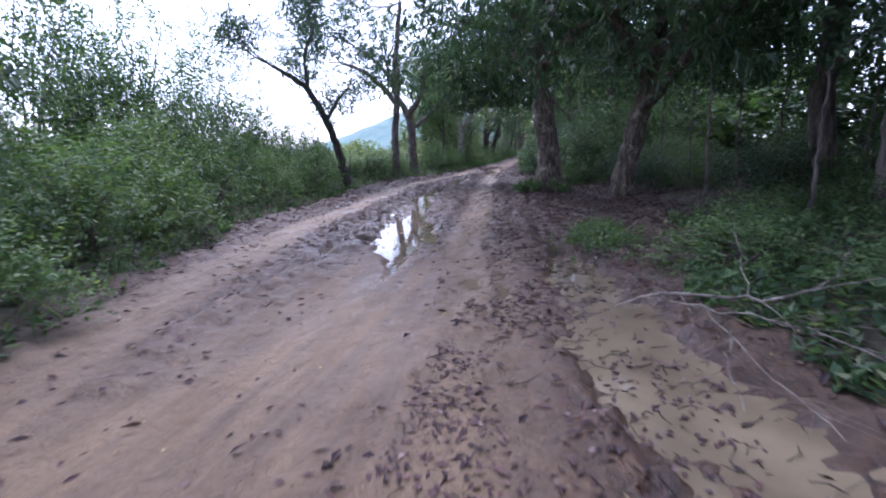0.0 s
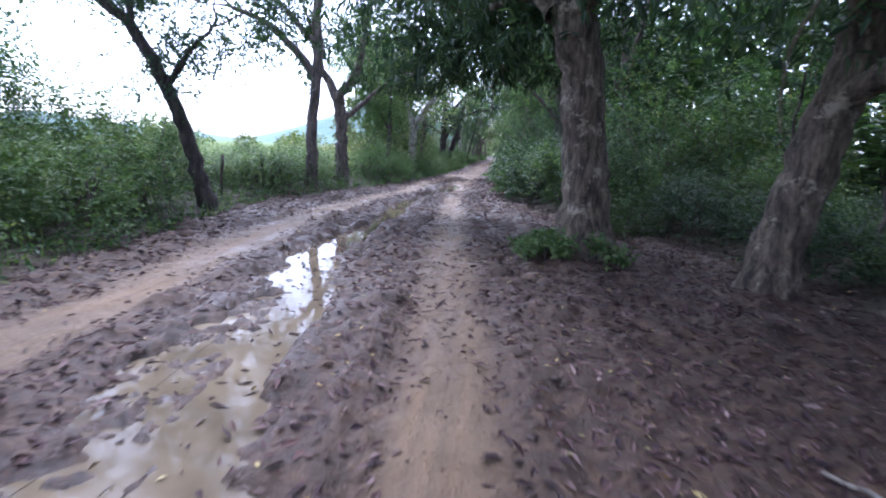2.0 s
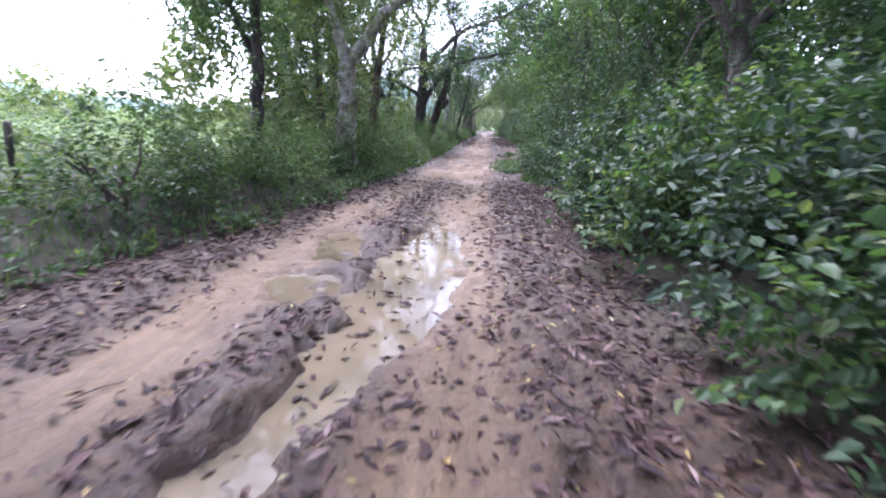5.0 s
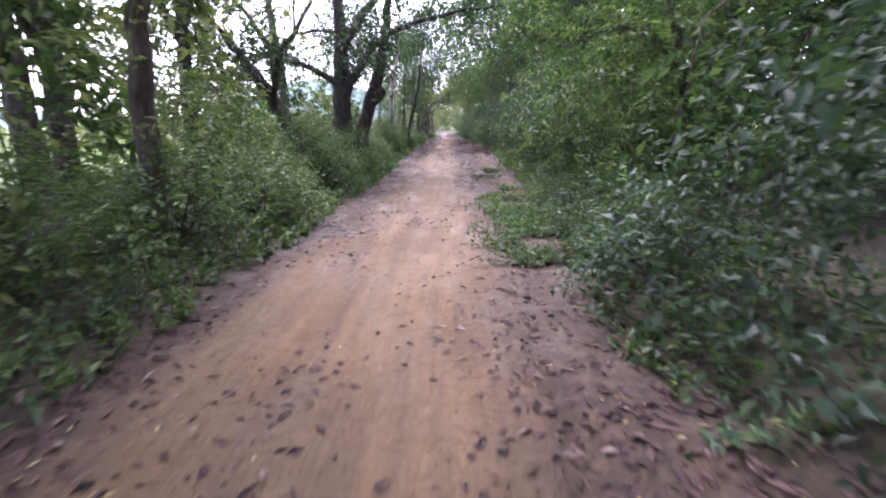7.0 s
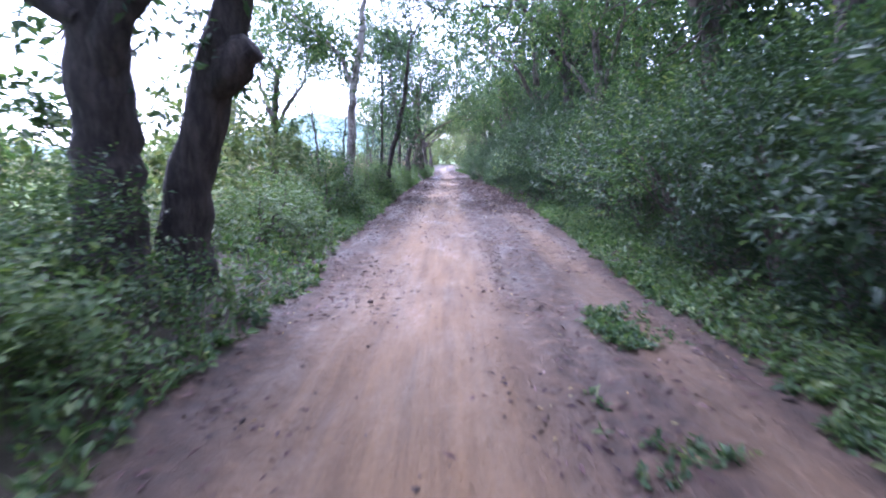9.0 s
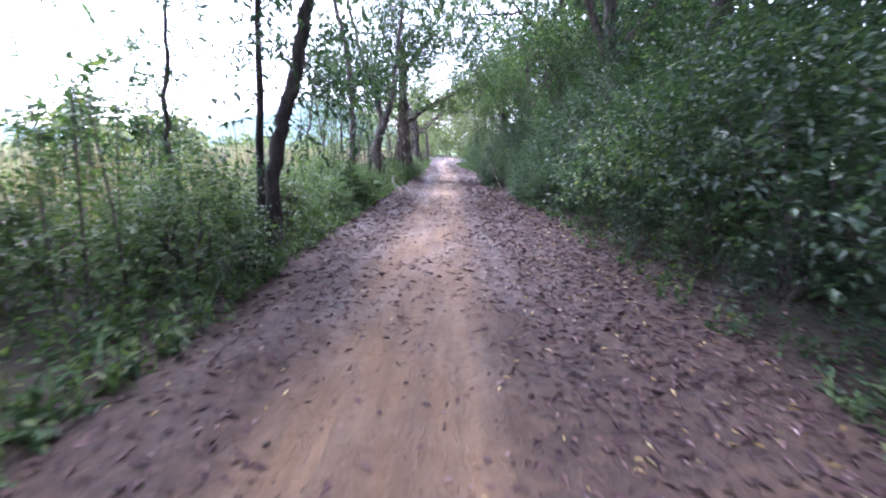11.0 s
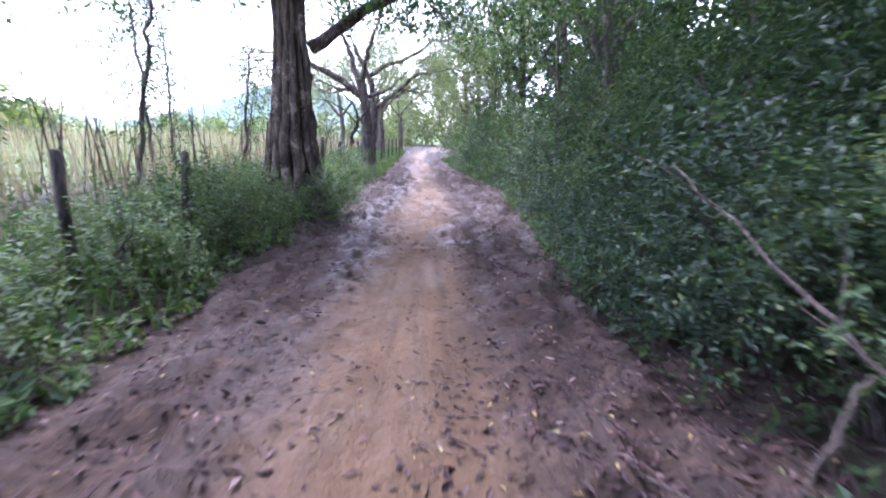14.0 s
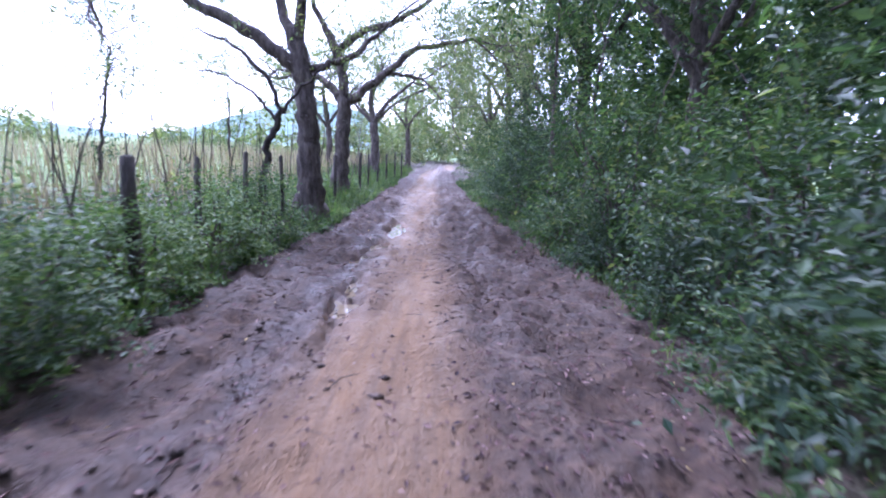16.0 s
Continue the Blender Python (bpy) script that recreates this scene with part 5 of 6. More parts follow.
x, y, o, rs = strip(-2, 8.5, 1500, -0.1, 3.5, 1, 1.3, 7)
scatter_weeds("verge_weeds", "green weeds at the edge of the wood", x, y, (0.14 + 0.2 * np.clip(o, 0, 1)) * (0.6 + 0.7 * rs.random(len(x))), (0.1, 0.05), GREEN, 8, 8, False)
rs = np.random.default_rng(9)
x, y = rs.normal(3.25, 0.22, 260), rs.normal(6.6, 0.5, 260)
scatter_weeds("weed_patch", "bright green weed patch on the mud", x, y, 0.12 + 0.15 * rs.random(260), (0.06, 0.03), FRESH, 10, 8, False)
n = 4600
y = 32.8 + 12.7 * rs.random(n) ** 1.5
x = np.interp(y, [33, 38, 46], [1.15, 1.05, 0.98]) + np.interp(y, [33, 38, 46], [0.36, 0.28, 0.26]) * rs.normal(size=n) * np.interp(y, [30, 34, 40, 46], [1.2, 1, 0.8, 0.4]) + np.interp(y, [30, 36, 46], [0.1, 0, 0.25])
ok = value_noise(x, y, 1.4, 30) > np.interp(y, [33.5, 36, 38, 44], [0.1, 0.5, 0.74, 0.8])
ok &= y > 32.0 + 1.9 * value_noise(x, 0.3 * y, 3.2, 33) + 0.5 * rs.random(n)
x, y = x[ok], y[ok]
scatter_weeds("weed_strip", "strip of low green weeds between the wheel tracks", x, y, (0.07 + 0.13 * rs.random(len(x))) * np.interp(y, [36, 40], [1, 0.6]), (0.055, 0.026), GREEN, 11, 7, False)
x, y, o, rs = strip(-3, 105, 9000, 0.0, 2.0, -1, 1.2, 12)
scatter_blades("grass", "green grass blades in the verge", x, y, 0.12 + 0.25 * rs.random(len(x)), 0.014, FRESH, 13)
x, y, o, rs = strip(62, 105, 6000, 0.1, 2.2, -1, 1.0, 14)
scatter_blades("grass", "long green grass along the fence", x, y, 0.2 + 0.35 * rs.random(len(x)), 0.016, FRESH, 15)
x, y, o, rs = strip(14, 60, 5200, 1.6, 30, -1, 2.0, 16)
scatter_weeds("field_growth", "rank bright green growth across the open field", x, y, (0.5 + 0.6 * rs.random(len(x))) * (0.75 + 0.015 * o), (0.13, 0.058), PALE, 17, 7, False)
x, y, o, rs = strip(60, 120, 4200, 3.0, 40, -1, 1.6, 26)
scatter_weeds("field_growth", "pale green growth across the dry field", x, y, (0.35 + 0.4 * rs.random(len(x))) * (0.75 + 0.015 * o), (0.17, 0.06), PALE, 27, 6, False)
x, y, o, rs = strip(54, 115, 11000, 1.9, 18, -1, 1.5, 18)
scatter_blades("dry_cane", "tall dry cane stalks behind the fence", x, y, (0.45 + 0.6 * rs.random(len(x))) * (1 + 0.02 * o), 0.02, DRY, 19, 0.13, "cane")
rs = np.random.default_rng(28)
wood = Wood()
for k in range(260):
    x, y = -2.2 - 5.0 * rs.random(), 52 + 40 * rs.random()
    h, le = 0.9 + 1.5 * rs.random(), rs.normal(size=2) * 0.22
    z = float(ground_z(x, y)[0])
    wood.tube([(x, y, z - 0.05), (x + le[0] * 0.4, y + le[1] * 0.4, z + h * 0.5), (x + le[0], y + le[1], z + h)], [0.014, 0.01, 0.004], 4, rs)
tagged(new("bare_stalks", wood.mesh("bare_stalks", BARK)), "thin bare saplings and stalks behind the fence", "stalks", kind="stuff")

# ---- dead leaves on the ground ----


def scatter_litter(name, label, x, y, mat, seed, a, b):
    rs = np.random.default_rng(seed)
    at = np.stack([x, y, np.maximum(ground_z(x, y), road_level(y) - WATER_BELOW) + 0.006], 1)
    d = rs.normal(size=at.shape) * (1, 1, 0.18)
    v, f = leaf_faces(at, d, rs.normal(size=at.shape) * 0.3 + (0, 0, 1), (a + (b - a) * rs.random(len(x))) * np.interp(y, [28, 34, 48, 54, 64, 67], [1, 0.72, 0.75, 0.95, 0.95, 0.65]), (a + (b - a) * rs.random(len(x))) * np.interp(y, [28, 34, 48, 54, 64, 67], [0.36, 0.28, 0.28, 0.36, 0.36, 0.24]), False)
    tagged(new(name, mesh_of(name, v, [f], mat)), label, "dead leaves", kind="stuff")


def litter_places(n, seed):
    rs = np.random.default_rng(seed)
    y = np.concatenate([1.2 + 28.8 * rs.random(n // 2), 30 + 60 * rs.random(n - n // 2)])
    x0, x1 = left_edge(y) - 0.4, right_edge(y) + 0.5
    x = x0 + (x1 - x0) * rs.random(len(y))
    lane, soil, _ = cover(x, y)
    patch = value_noise(x, y * 0.6, 1.3, 40) + 0.25 * np.abs((x - x0) / (x1 - x0) - 0.45)
    thin = np.interp(y, [1.2, 5, 7, 12, 30, 33, 50, 55, 66, 70, 90], [0.12, 0.25, 0.7, 1, 1, 0.5, 0.6, 1, 1, 0.8, 0.7])
    ok = (rs.random(len(y)) < (1 - 0.97 * lane) * thin) & (patch > np.interp(y, [26, 32, 46, 50], [0.02, 0.36, 0.36, 0.12]))
    for px, py, rx, ry, turned, deep in PUDDLES[:7]:
        ok &= ((x - px) / (rx * 1.15)) ** 2 + ((y - py) / (ry * 1.15)) ** 2 > 1
    for rows, isles in RUTS:
        ok &= (in_rut(rows, x, y, 0.03) > 1) | (rs.random(len(y)) < 0.2)
    return x[ok], y[ok]


x, y = litter_places(120000, 41)
scatter_litter("leaf_litter", "brown dead leaves trodden into the mud", x, y, LITTER, 42, 0.045, 0.115)
x, y = litter_places(6000, 43)
scatter_litter("yellow_leaf_litter", "fallen yellow leaves on the mud", x, y, YELLOW, 44, 0.035, 0.07)
rs = np.random.default_rng(45)
x, y = 2 + 6 * rs.random(24000), 5 + 13 * rs.random(24000)
scatter_litter("leaf_litter", "brown leaf litter on the shaded wood floor", x, y, LITTER, 46, 0.03, 0.085)
x, y = 0.9 + 1.6 * rs.random(5200), 61.5 + 6.5 * rs.random(5200)
scatter_litter("leaf_litter", "brown leaf litter drifted under the thicket", x, y, LITTER, 54, 0.03, 0.08)

x, y, o, rs = strip(50.5, 67, 11000, -1.3, 1.6, 1, 1.0, 55)
scatter_litter("leaf_litter", "thick brown leaf fall along the shaded shoulder", x, y, LITTER, 56, 0.05, 0.11)
x, y, o, rs = strip(68.5, 88, 15000, -3.2, 0.4, 1, 1.0, 65)
keep = (rs.random(len(x)) < 1 - 0.93 * cover(x, y)[0]) & (x > left_edge(y) - 0.1) & (value_noise(x, y * 0.6, 1.6, 66) > 0.3)
x, y = x[keep], y[keep]
scatter_litter("leaf_litter", "small brown leaves and bits strewn over the churned mud", x, y, LITTER, 67, 0.035, 0.09)
x, y, o, rs = strip(50.5, 67, 420, -1.4, 0.3, 1, 0.9, 57)
scatter_litter("yellow_leaf_litter", "pale fallen leaves along the shaded shoulder", x, y, YELLOW, 58, 0.05, 0.1)

rs = np.random.default_rng(47)
x, y = 1.9 + 2.4 * rs.random(5200), 1.2 + 4.6 * rs.random(5200)
ok = (value_noise(x, y, 1.6, 48) > 0.5) & (rs.random(5200) < np.where(x > 2.65, 0.5, 1))
x, y = x[ok], y[ok]
at = np.stack([x, y, np.maximum(ground_z(x, y), -WATER_BELOW) + 0.006], 1)
v, f = leaf_faces(at, rs.normal(size=at.shape) * (1, 1, 0.1), rs.normal(size=at.shape) * 0.25 + (0, 0, 1), 0.03 + 0.045 * rs.random(len(x)), 0.014 + 0.016 * rs.random(len(x)), False)
tagged(new("leaf_litter", mesh_of("leaf_litter", v, [f], LITTER)), "sodden dead leaves floating on the puddle and mud", "dead leaves", kind="stuff")


def scatter_crumbs(name, label, x, y, small, large, mat, seed):
    """Uneven little lumps of mud."""
    rs = np.random.default_rng(seed)
    n = len(x)
    corner = np.array([(1, 0, 0), (-1, 0, 0), (0, 1, 0), (0, -1, 0), (0, 0, 0.5), (0, 0, -0.5)], float)
    size_of = small + (large - small) * rs.random(n) ** 3
    v = corner[None] * (1 + 0.45 * rs.normal(size=(n, 6, 1))) * size_of[:, None, None] + np.stack([x, y, ground_z(x, y) + 0.2 * size_of], 1)[:, None]
    tri = np.array([(0, 2, 4), (2, 1, 4), (1, 3, 4), (3, 0, 4), (2, 0, 5), (1, 2, 5), (3, 1, 5), (0, 3, 5)])
    f = (np.arange(n) * 6)[:, None, None] + tri[None]
    tagged(new(name, mesh_of(name, v.reshape(-1, 3), [f.reshape(-1, 3)], mat, True)), label, "mud clods", kind="stuff")


CLOD = bark_material("mud_clods", (0.05, 0.034, 0.028), (0.13, 0.092, 0.075), (0.17, 0.125, 0.1), 0.6)
x, y = litter_places(11000, 49)
scatter_crumbs("mud_clods", "small lumps of churned mud on the track", x, y, 0.006, 0.032, CLOD, 50)
x, y, o, rs = strip(66, 86, 4500, -3.0, 0.2, 1, 1.0, 68)
keep = rs.random(len(x)) < 0.9 - 0.9 * cover(x, y)[0]
x, y = x[keep], y[keep]
scatter_crumbs("mud_clods", "lumps of churned mud beside the wheel ruts", x, y, 0.005, 0.02, CLOD, 69)
rs = np.random.default_rng(51)
y = 1 + 85 * rs.random(5000)
x = ride(y) + 0.9 * rs.normal(size=5000)
scatter_crumbs("mud_crumbs", "crumbs of mud and grit on the packed lane", x, y, 0.004, 0.02, CLOD, 52)

rs = np.random.default_rng(53)
wood = Wood()
twig_y = np.concatenate([1.5 + 4.5 * rs.random(200), 5 + 24 * rs.random(260), 52 + 26 * rs.random(260)])
twig_x = left_edge(twig_y) + 0.3 + (right_edge(twig_y) - left_edge(twig_y)) * rs.random(len(twig_y))
twig_x[:200] = 1.9 + 2.0 * rs.random(200)
for x, y in zip(twig_x, twig_y):
    a, run, bend = 6.28 * rs.random(), 0.03 + 0.09 * rs.random() ** 2, rs.normal() * 0.03
    q = np.array([(x + math.cos(a) * run * f - math.sin(a) * bend * (1 - f * f), y + math.sin(a) * run * f + math.cos(a) * bend * (1 - f * f)) for f in (-1, 0, 1)])
    z = np.maximum(ground_z(q[:, 0], q[:, 1]), float(road_level(np.full(1, y))[0]) - WATER_BELOW) + 0.006
    wood.tube(np.column_stack([q, z + (0, 0.01, 0)]), np.array([0.0025, 0.0032, 0.002]) * (0.7 + 0.6 * rs.random()), 3, rs, 0.1)
tagged(new("twig_litter", wood.mesh("twig_litter", BARK_DARK)), "short dark twigs trodden into the mud", "twigs", kind="stuff")

# ---- fence posts ----


def fence_post(x, y, top, r, lean, seed):
    rs = np.random.default_rng(seed)
    z = float(ground_z(x, y)[0])
    wood = Wood()
    h = top - z
    line = [(0, 0, -0.2), (lean * 0.3, 0.01, h * 0.3), (lean * 0.7, -0.01, h * 0.7), (lean, 0, h), (lean, 0, h + 0.015)]
    wood.tube(line, [r * 1.05, r, r * 0.97, r * 0.9, r * 0.3], 8, rs, 0.09)
    ob = new("fence_post", wood.mesh("fence_post", POST))
    ob.location = (x, y, z)
    tagged(ob, "weathered dark wooden fence post at the field edge", "fence post", "field fence")


for k, (x, y, top, r, lean) in enumerate([
        (-2.45, 62.6, 0.95, 0.035, 0.05), (-2.15, 63.4, 0.95, 0.035, 0.03), (-2.1, 66.3, 0.72, 0.03, 0.0), (-2.3, 67.8, 0.95, 0.04, -0.03), (-2.25, 69.3, 0.9, 0.035, 0.04),
        (-1.95, 74.3, 1.03, 0.045, 0.0), (-2.4, 73.3, 1.1, 0.07, 0.02), (-1.95, 76.3, 0.93, 0.055, 0.0), (-2.1, 77.6, 0.9, 0.03, 0.02), (-2.15, 78.9, 0.95, 0.03, 0.04), (-2.05, 80.1, 0.9, 0.03, -0.02),
        (-1.95, 83.2, 0.9, 0.035, 0.0), (-1.9, 85.9, 0.95, 0.04, 0.02), (-1.9, 87.4, 0.9, 0.03, 0.0), (-1.85, 89.0, 0.95, 0.035, 0.03), (-1.8, 91.0, 0.9, 0.035, 0.0), (-1.75, 93.5, 0.95, 0.035, 0.0), (-1.7, 96.0, 0.95, 0.035, 0.0),
        (-4.75, 15.5, 0.95, 0.03, -0.04), (-4.6, 17.0, 1.0, 0.03, 0.1), (-4.5, 18.8, 1.0, 0.028, -0.05), (-4.6, 24.5, 1.0, 0.04, 0.02)]):
    fence_post(x, y, top, r, lean, 200 + k)

def fence_wire(points, above, seed):
    """A slack strand of wire from post to post."""
    rs = np.random.default_rng(seed)
    line = []
    for (x0, y0), (x1, y1) in zip(points[:-1], points[1:]):
        for f in (0, 0.25, 0.5, 0.75):
            line.append((x0 + (x1 - x0) * f, y0 + (y1 - y0) * f, above - 0.12 * f * (1 - f) + 0.01 * rs.normal()))
    line = np.array(line)
    line[:, 2] += ground_z(line[:, 0] * 0 - 2.6, line[:, 1])
    wood = Wood()
    wood.tube(line, np.full(len(line), 0.003), 4, rs, 0.0)
    tagged(new("fence_wire", wood.mesh("fence_wire", POST)), "slack rusty wire strand strung along the field fence", "fence wire", "fence wires")


for k, above in enumerate((0.42, 0.64)):
    fence_wire([(-2.45, 62.6), (-2.3, 67.8), (-2.25, 69.3), (-2.4, 73.3), (-1.95, 76.3), (-2.15, 78.9), (-1.95, 83.2), (-1.9, 87.4), (-1.8, 91.0), (-1.7, 96.0)], above, 260 + k)

# ---- fallen branches ----
DEAD_BROWN = bark_material("brown_dead_wood", (0.06, 0.045, 0.036), (0.17, 0.135, 0.11), (0.26, 0.22, 0.18), 0.62)



def fallen(name, label, lines, mat, seed, side_twigs=0):
    rs = np.random.default_rng(seed)
    base = np.array(lines[0][0][:3])
    root = new(name) if len(lines) > 1 else None
    for line in lines:
        wood = Wood()
        fine = smooth_line(line, len(line) * 4)
        fine[:, :3] += rs.normal(size=(len(fine), 3)) * 0.01
        wood.tube(fine[:, :3] - base, fine[:, 3], 6, rs, 0.1)
        for _ in range(side_twigs):
            k = rs.integers(2, len(fine) - 2)
            way = unit(fine[k + 1, :3] - fine[k - 1, :3]) + rs.normal(size=3) * (0.6, 0.6, 0.25)
            run = 0.15 + 0.4 * rs.random()
            q = [fine[k, :3] - base + way * run * f + rs.normal(size=3) * 0.02 * f - (0, 0, 0.06 * f * f) for f in (0, 0.35, 0.7, 1)]
            wood.tube(q, np.array([0.5, 0.42, 0.3, 0.18]) * fine[k, 3], 4, rs, 0.1)
        if root:
            part("branch", wood.mesh("branch", mat), root)
    root = root or new(name, wood.mesh(name, mat))
    root.location = base
    tagged(root, label, "branch")


fallen("fallen_branch", "bare pale grey branch lying across the weeds and puddle",
       [[(3.1, 3.95, 0.0, 0.0062), (3.35, 3.8, 0.14, 0.0124), (3.7, 3.55, 0.2, 0.0099), (4.1, 3.4, 0.24, 0.0124), (4.5, 3.75, 0.3, 0.0062), (4.85, 4.3, 0.42, 0.0037)],
        [(3.3, 3.7, 0.12, 0.0062), (3.65, 3.42, 0.16, 0.0074), (4.05, 3.1, 0.16, 0.0056), (4.4, 2.75, 0.1, 0.0037)],
        [(3.6, 3.5, 0.16, 0.0056), (3.62, 3.0, 0.13, 0.0056), (3.7, 2.5, 0.07, 0.0037), (3.8, 2.15, 0.02, 0.0025)],
        [(3.66, 3.1, 0.13, 0.0062), (3.5, 2.65, 0.08, 0.0037), (3.48, 2.3, 0.03, 0.0025)],
        [(3.9, 3.45, 0.22, 0.0056), (3.95, 3.9, 0.38, 0.0037), (4.05, 4.4, 0.6, 0.0025)],
        [(3.8, 3.3, 0.17, 0.0050), (4.2, 2.9, 0.16, 0.0037), (4.45, 2.3, 0.08, 0.0025)]], DEAD, 301, 5)
fallen("fallen_stick", "bent pale stick leaning out of the verge",
       [[(-1.09, 61.4, -0.06, 0.013), (-1.1, 61.55, 0.2, 0.014), (-1.24, 61.95, 0.27, 0.015), (-1.4, 62.47, 0.36, 0.016), (-1.46, 63.1, 0.47, 0.017)],
        [(-1.46, 63.1, 0.48, 0.02), (-1.38, 63.35, 0.4, 0.021), (-1.3, 63.6, 0.24, 0.021), (-1.24, 63.8, 0.05, 0.02)],
        [(-1.26, 63.78, 0.02, 0.014), (-1.21, 63.86, 0.09, 0.017), (-1.18, 63.9, 0.15, 0.015)],
        [(-1.4, 62.47, 0.35, 0.009), (-1.52, 62.3, 0.26, 0.007), (-1.75, 62.1, 0.2, 0.004)]], DEAD, 302)
fallen("fallen_branch", "dead branches sprawling out of the thicket",
       [[(1.72, 64.95, -0.02, 0.012), (1.62, 65.4, 0.26, 0.011), (1.52, 66.0, 0.58, 0.01), (1.4, 66.6, 0.9, 0.008), (1.33, 66.9, 1.05, 0.005)],
        [(0.6, 65.41, 0.0, 0.006), (1.0, 65.48, 0.04, 0.009), (1.45, 65.6, 0.06, 0.011), (1.92, 65.7, 0.08, 0.012), (2.3, 65.9, 0.2, 0.012)],
        [(0.9, 65.9, 0.03, 0.006), (1.1, 65.5, 0.07, 0.009), (1.32, 64.95, 0.05, 0.012), (1.69, 64.6, 0.06, 0.014), (2.12, 64.5, 0.1, 0.014), (2.6, 64.5, 0.2, 0.014)],
        [(0.86, 64.98, 0.0, 0.005), (1.1, 64.8, 0.05, 0.007), (1.4, 64.7, 0.04, 0.008)],
        [(1.45, 65.75, 0.5, 0.008), (1.3, 65.65, 0.42, 0.007), (1.12, 65.55, 0.25, 0.006), (1.1, 65.6, 0.1, 0.005)],
        [(1.5, 64.65, 0.03, 0.008), (1.62, 64.25, 0.05, 0.008), (1.9, 63.9, 0.1, 0.007)],
        [(1.51, 65.94, 0.0, 0.011), (1.8, 66.15, 0.06, 0.014), (2.32, 66.51, 0.2, 0.015)],
        [(2.3, 64.4, 0.1, 0.01), (2.2, 64.6, 0.35, 0.009), (2.15, 64.7, 0.6, 0.006)]], DEAD_BROWN, 303, 4)
fallen("fallen_stick", "thin dark stick on the leaf-strewn mud", [[(2.9, 9.0, 0.03, 0.012), (3.1, 8.6, 0.06, 0.014), (3.4, 8.3, 0.03, 0.01)]], DEAD, 304)
fallen("fallen_stick", "broken brown stick at the edge of the track", [[(1.25, 70.3, -0.12, 0.012), (1.35, 69.9, -0.1, 0.012), (1.4, 69.5, -0.12, 0.006)]], DEAD_BROWN, 305)



def hanging_vine(x, y, top, drop, out, seed):
    """A bare crooked vine that arches out of the thicket and hangs."""
    rs = np.random.default_rng(seed)
    wood = Wood()
    line = smooth_line([(out * 1.2, 0.5, -top, 0.016), (out * 0.9, 0.3, -top * 0.5, 0.015), (out * 0.5, 0.1, -0.1, 0.013), (out * 0.15, -0.05, 0.05, 0.011), (-0.1 * out, -0.1, -0.25 * drop, 0.009), (-0.25 * out, -0.12, -drop, 0.004)], 22)
    line[1:-1, :3] += rs.normal(size=(20, 3)) * 0.025
    wood.tube(line[:, :3] + (0, 0, top), line[:, 3], 5, rs, 0.1)
    ob = new("hanging_vine", wood.mesh("hanging_vine", DEAD_BROWN))
    ob.location = (x, y, float(ground_z(x, y)[0]) - 0.03)
    tagged(ob, "thin bare brown vine arching out of the thicket", "vine", "vines in the thicket")


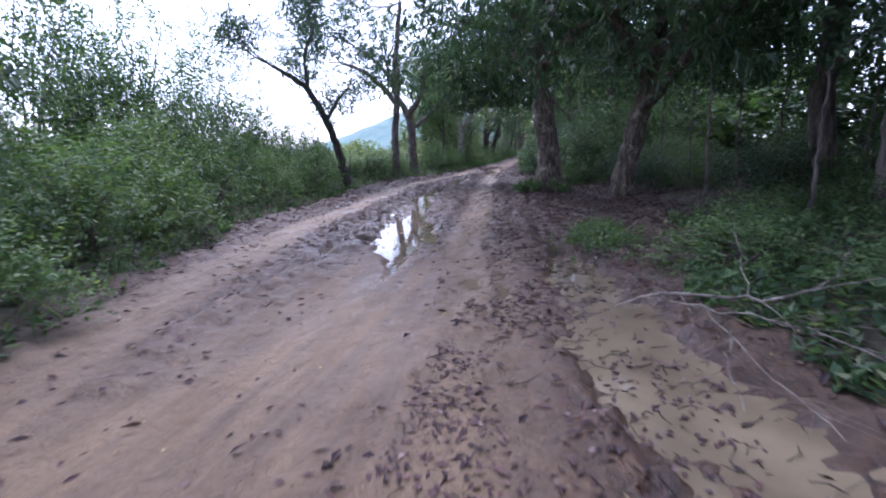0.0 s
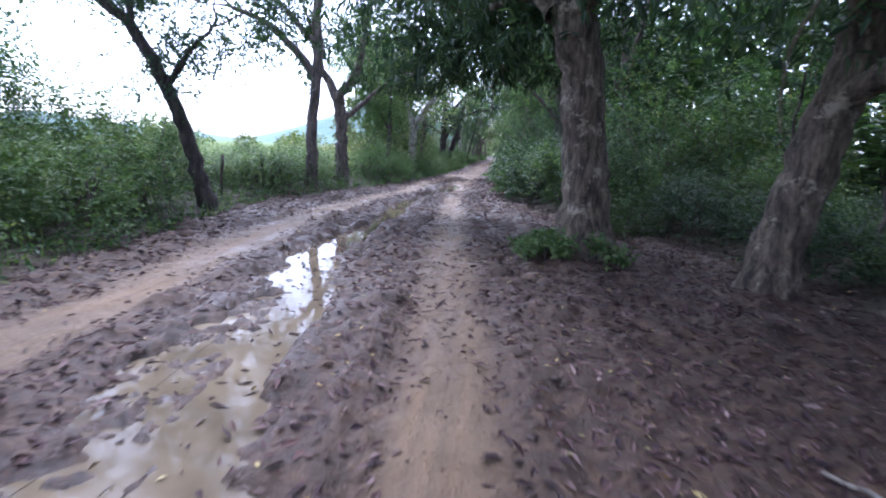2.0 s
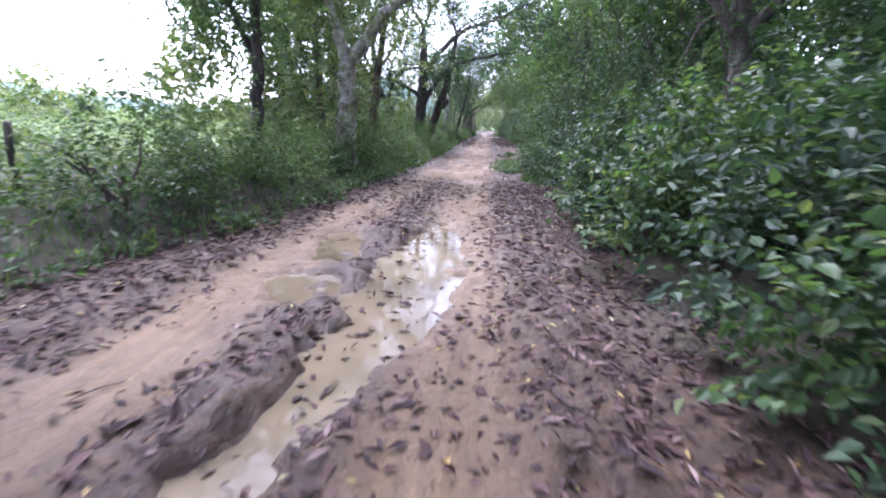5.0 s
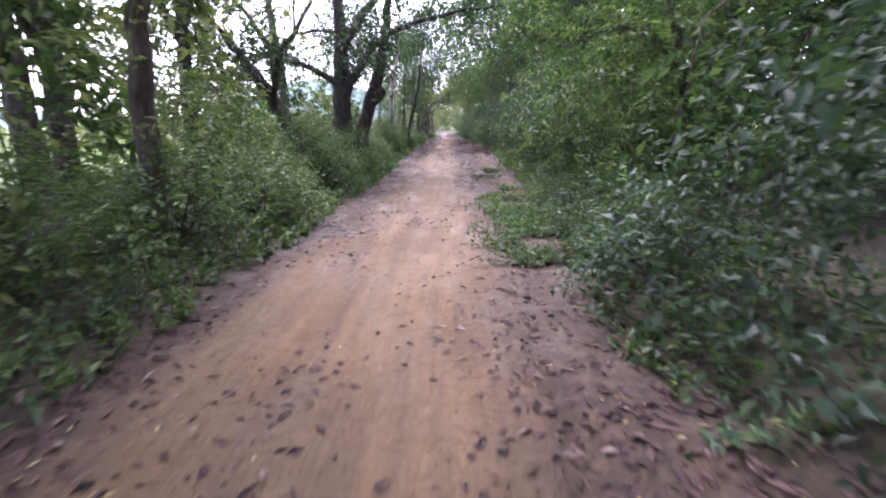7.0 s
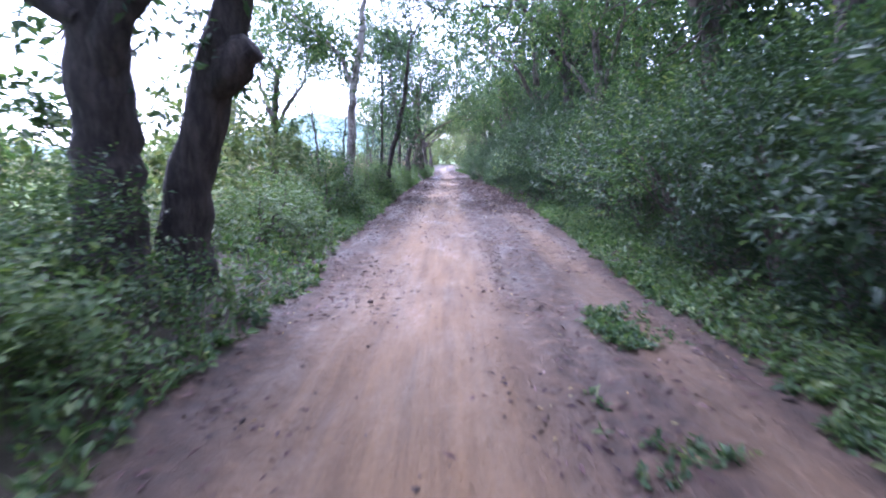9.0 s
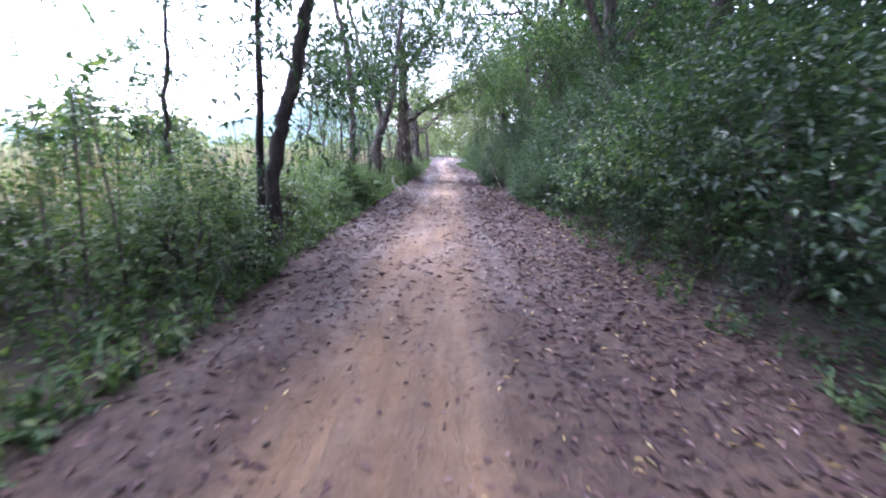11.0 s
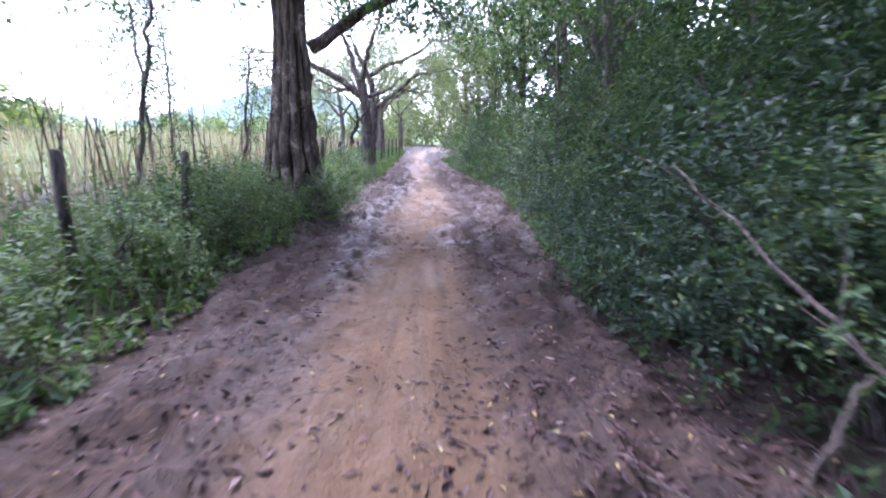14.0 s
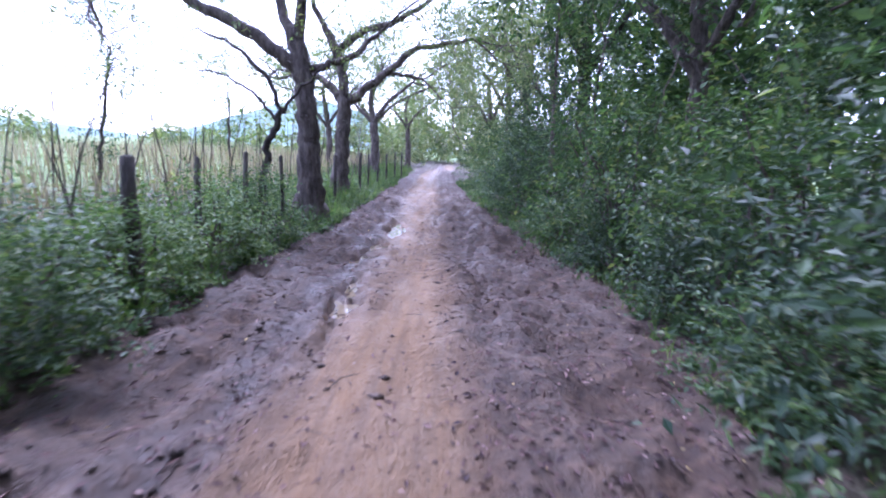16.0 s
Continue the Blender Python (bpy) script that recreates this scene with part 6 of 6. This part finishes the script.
for k, (o, y, top, drop, out) in enumerate([(1.05, 25.6, 2.3, 0.9, 0.7), (1.0, 28.4, 2.6, 1.2, 0.8), (0.95, 33.0, 2.2, 1.0, 0.7), (1.2, 45.8, 2.4, 1.4, 0.6), (1.1, 49.2, 2.0, 1.0, 0.8), (1.05, 62.2, 2.2, 1.2, 0.8), (1.0, 72.8, 2.3, 1.3, 0.7), (0.95, 78.4, 2.5, 1.5, 0.8)]):
    hanging_vine(float(right_edge(np.full(1, y))[0]) + o, y, top, drop, out, 320 + k)
for k, (x, y, h, lean) in enumerate([(2.5, 82.6, 3.4, -0.05), (2.75, 81.2, 3.0, 0.06), (2.9, 75.2, 3.2, -0.1)]):
    tree("sapling", "slim grey-stemmed tree standing in the thicket",
         [stem(y, [(x, -0.1, 0.045), (x + lean, h * 0.5, 0.038), (x + lean * 2.2, h, 0.025)])], BARK, GREEN, 330 + k, limb=0.8, level=1, sprays=9, puff=0.6, group="slim stems in the thicket")

# ---- distance ----


def hill(name, label, cx, cy, rx, ry, top, seed):
    n = 60
    u = np.linspace(-1, 1, n)
    gx, gy = np.meshgrid(u, u)
    r = np.sqrt(gx * gx + gy * gy)
    z = top * np.clip(1 - r, 0, 1) ** 1.2 * (0.75 + 0.5 * value_noise(gx.ravel(), gy.ravel(), 3.5, seed).reshape(gx.shape)) - 3
    i, j = np.meshgrid(np.arange(n - 1), np.arange(n - 1))
    a = (j * n + i).ravel()
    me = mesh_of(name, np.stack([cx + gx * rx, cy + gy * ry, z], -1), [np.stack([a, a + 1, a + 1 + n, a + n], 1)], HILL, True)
    tagged(new(name, me), label, "hill", kind="structure")


hill("backdrop_hill", "wooded hill on the horizon, tinted blue-green with haze", -180, 760, 235, 240, 66, 3)
hill("backdrop_ridge", "low wooded ridge beyond the field, tinted with haze", -640, 640, 380, 260, 34, 4)

rs = np.random.default_rng(50)
v_all, f_all, n_all = [], [], 0
for k in range(105):
    if k >= 95:
        cx, cy, r = 11 + 26 * rs.random(), -10 + 130 * rs.random(), 2.0 + 1.8 * rs.random()
    elif k < 55:
        cx, cy, r = -18 - 45 * rs.random(), 5 + 150 * rs.random(), 1.2 + 1.6 * rs.random()
    else:
        cx, cy, r = -14 + 50 * rs.random(), 112 + 40 * rs.random(), 2.2 + 2.0 * rs.random()
        if abs(cx - float(ride(np.full(1, cy))[0])) < 4:
            continue
    d = unit(rs.normal(size=(80, 3)))
    d[:, 2] = np.abs(d[:, 2])
    at = d * r * (0.65 + 0.45 * rs.random((80, 1))) * (1, 1, 1.15) + (cx, cy, 0.1)
    v, f = twigs(at, d + rs.normal(size=d.shape) * 0.5, np.full(80, 0.6), 5, 0.6, 0.3, rs)
    v_all.append(v)
    f_all.append(f + n_all)
    n_all += len(v)
tagged(new("far_woods", mesh_of("far_woods", np.concatenate(v_all), [np.concatenate(f_all)], PALE)), "far trees and hedges beyond the field and track", "trees", kind="stuff")
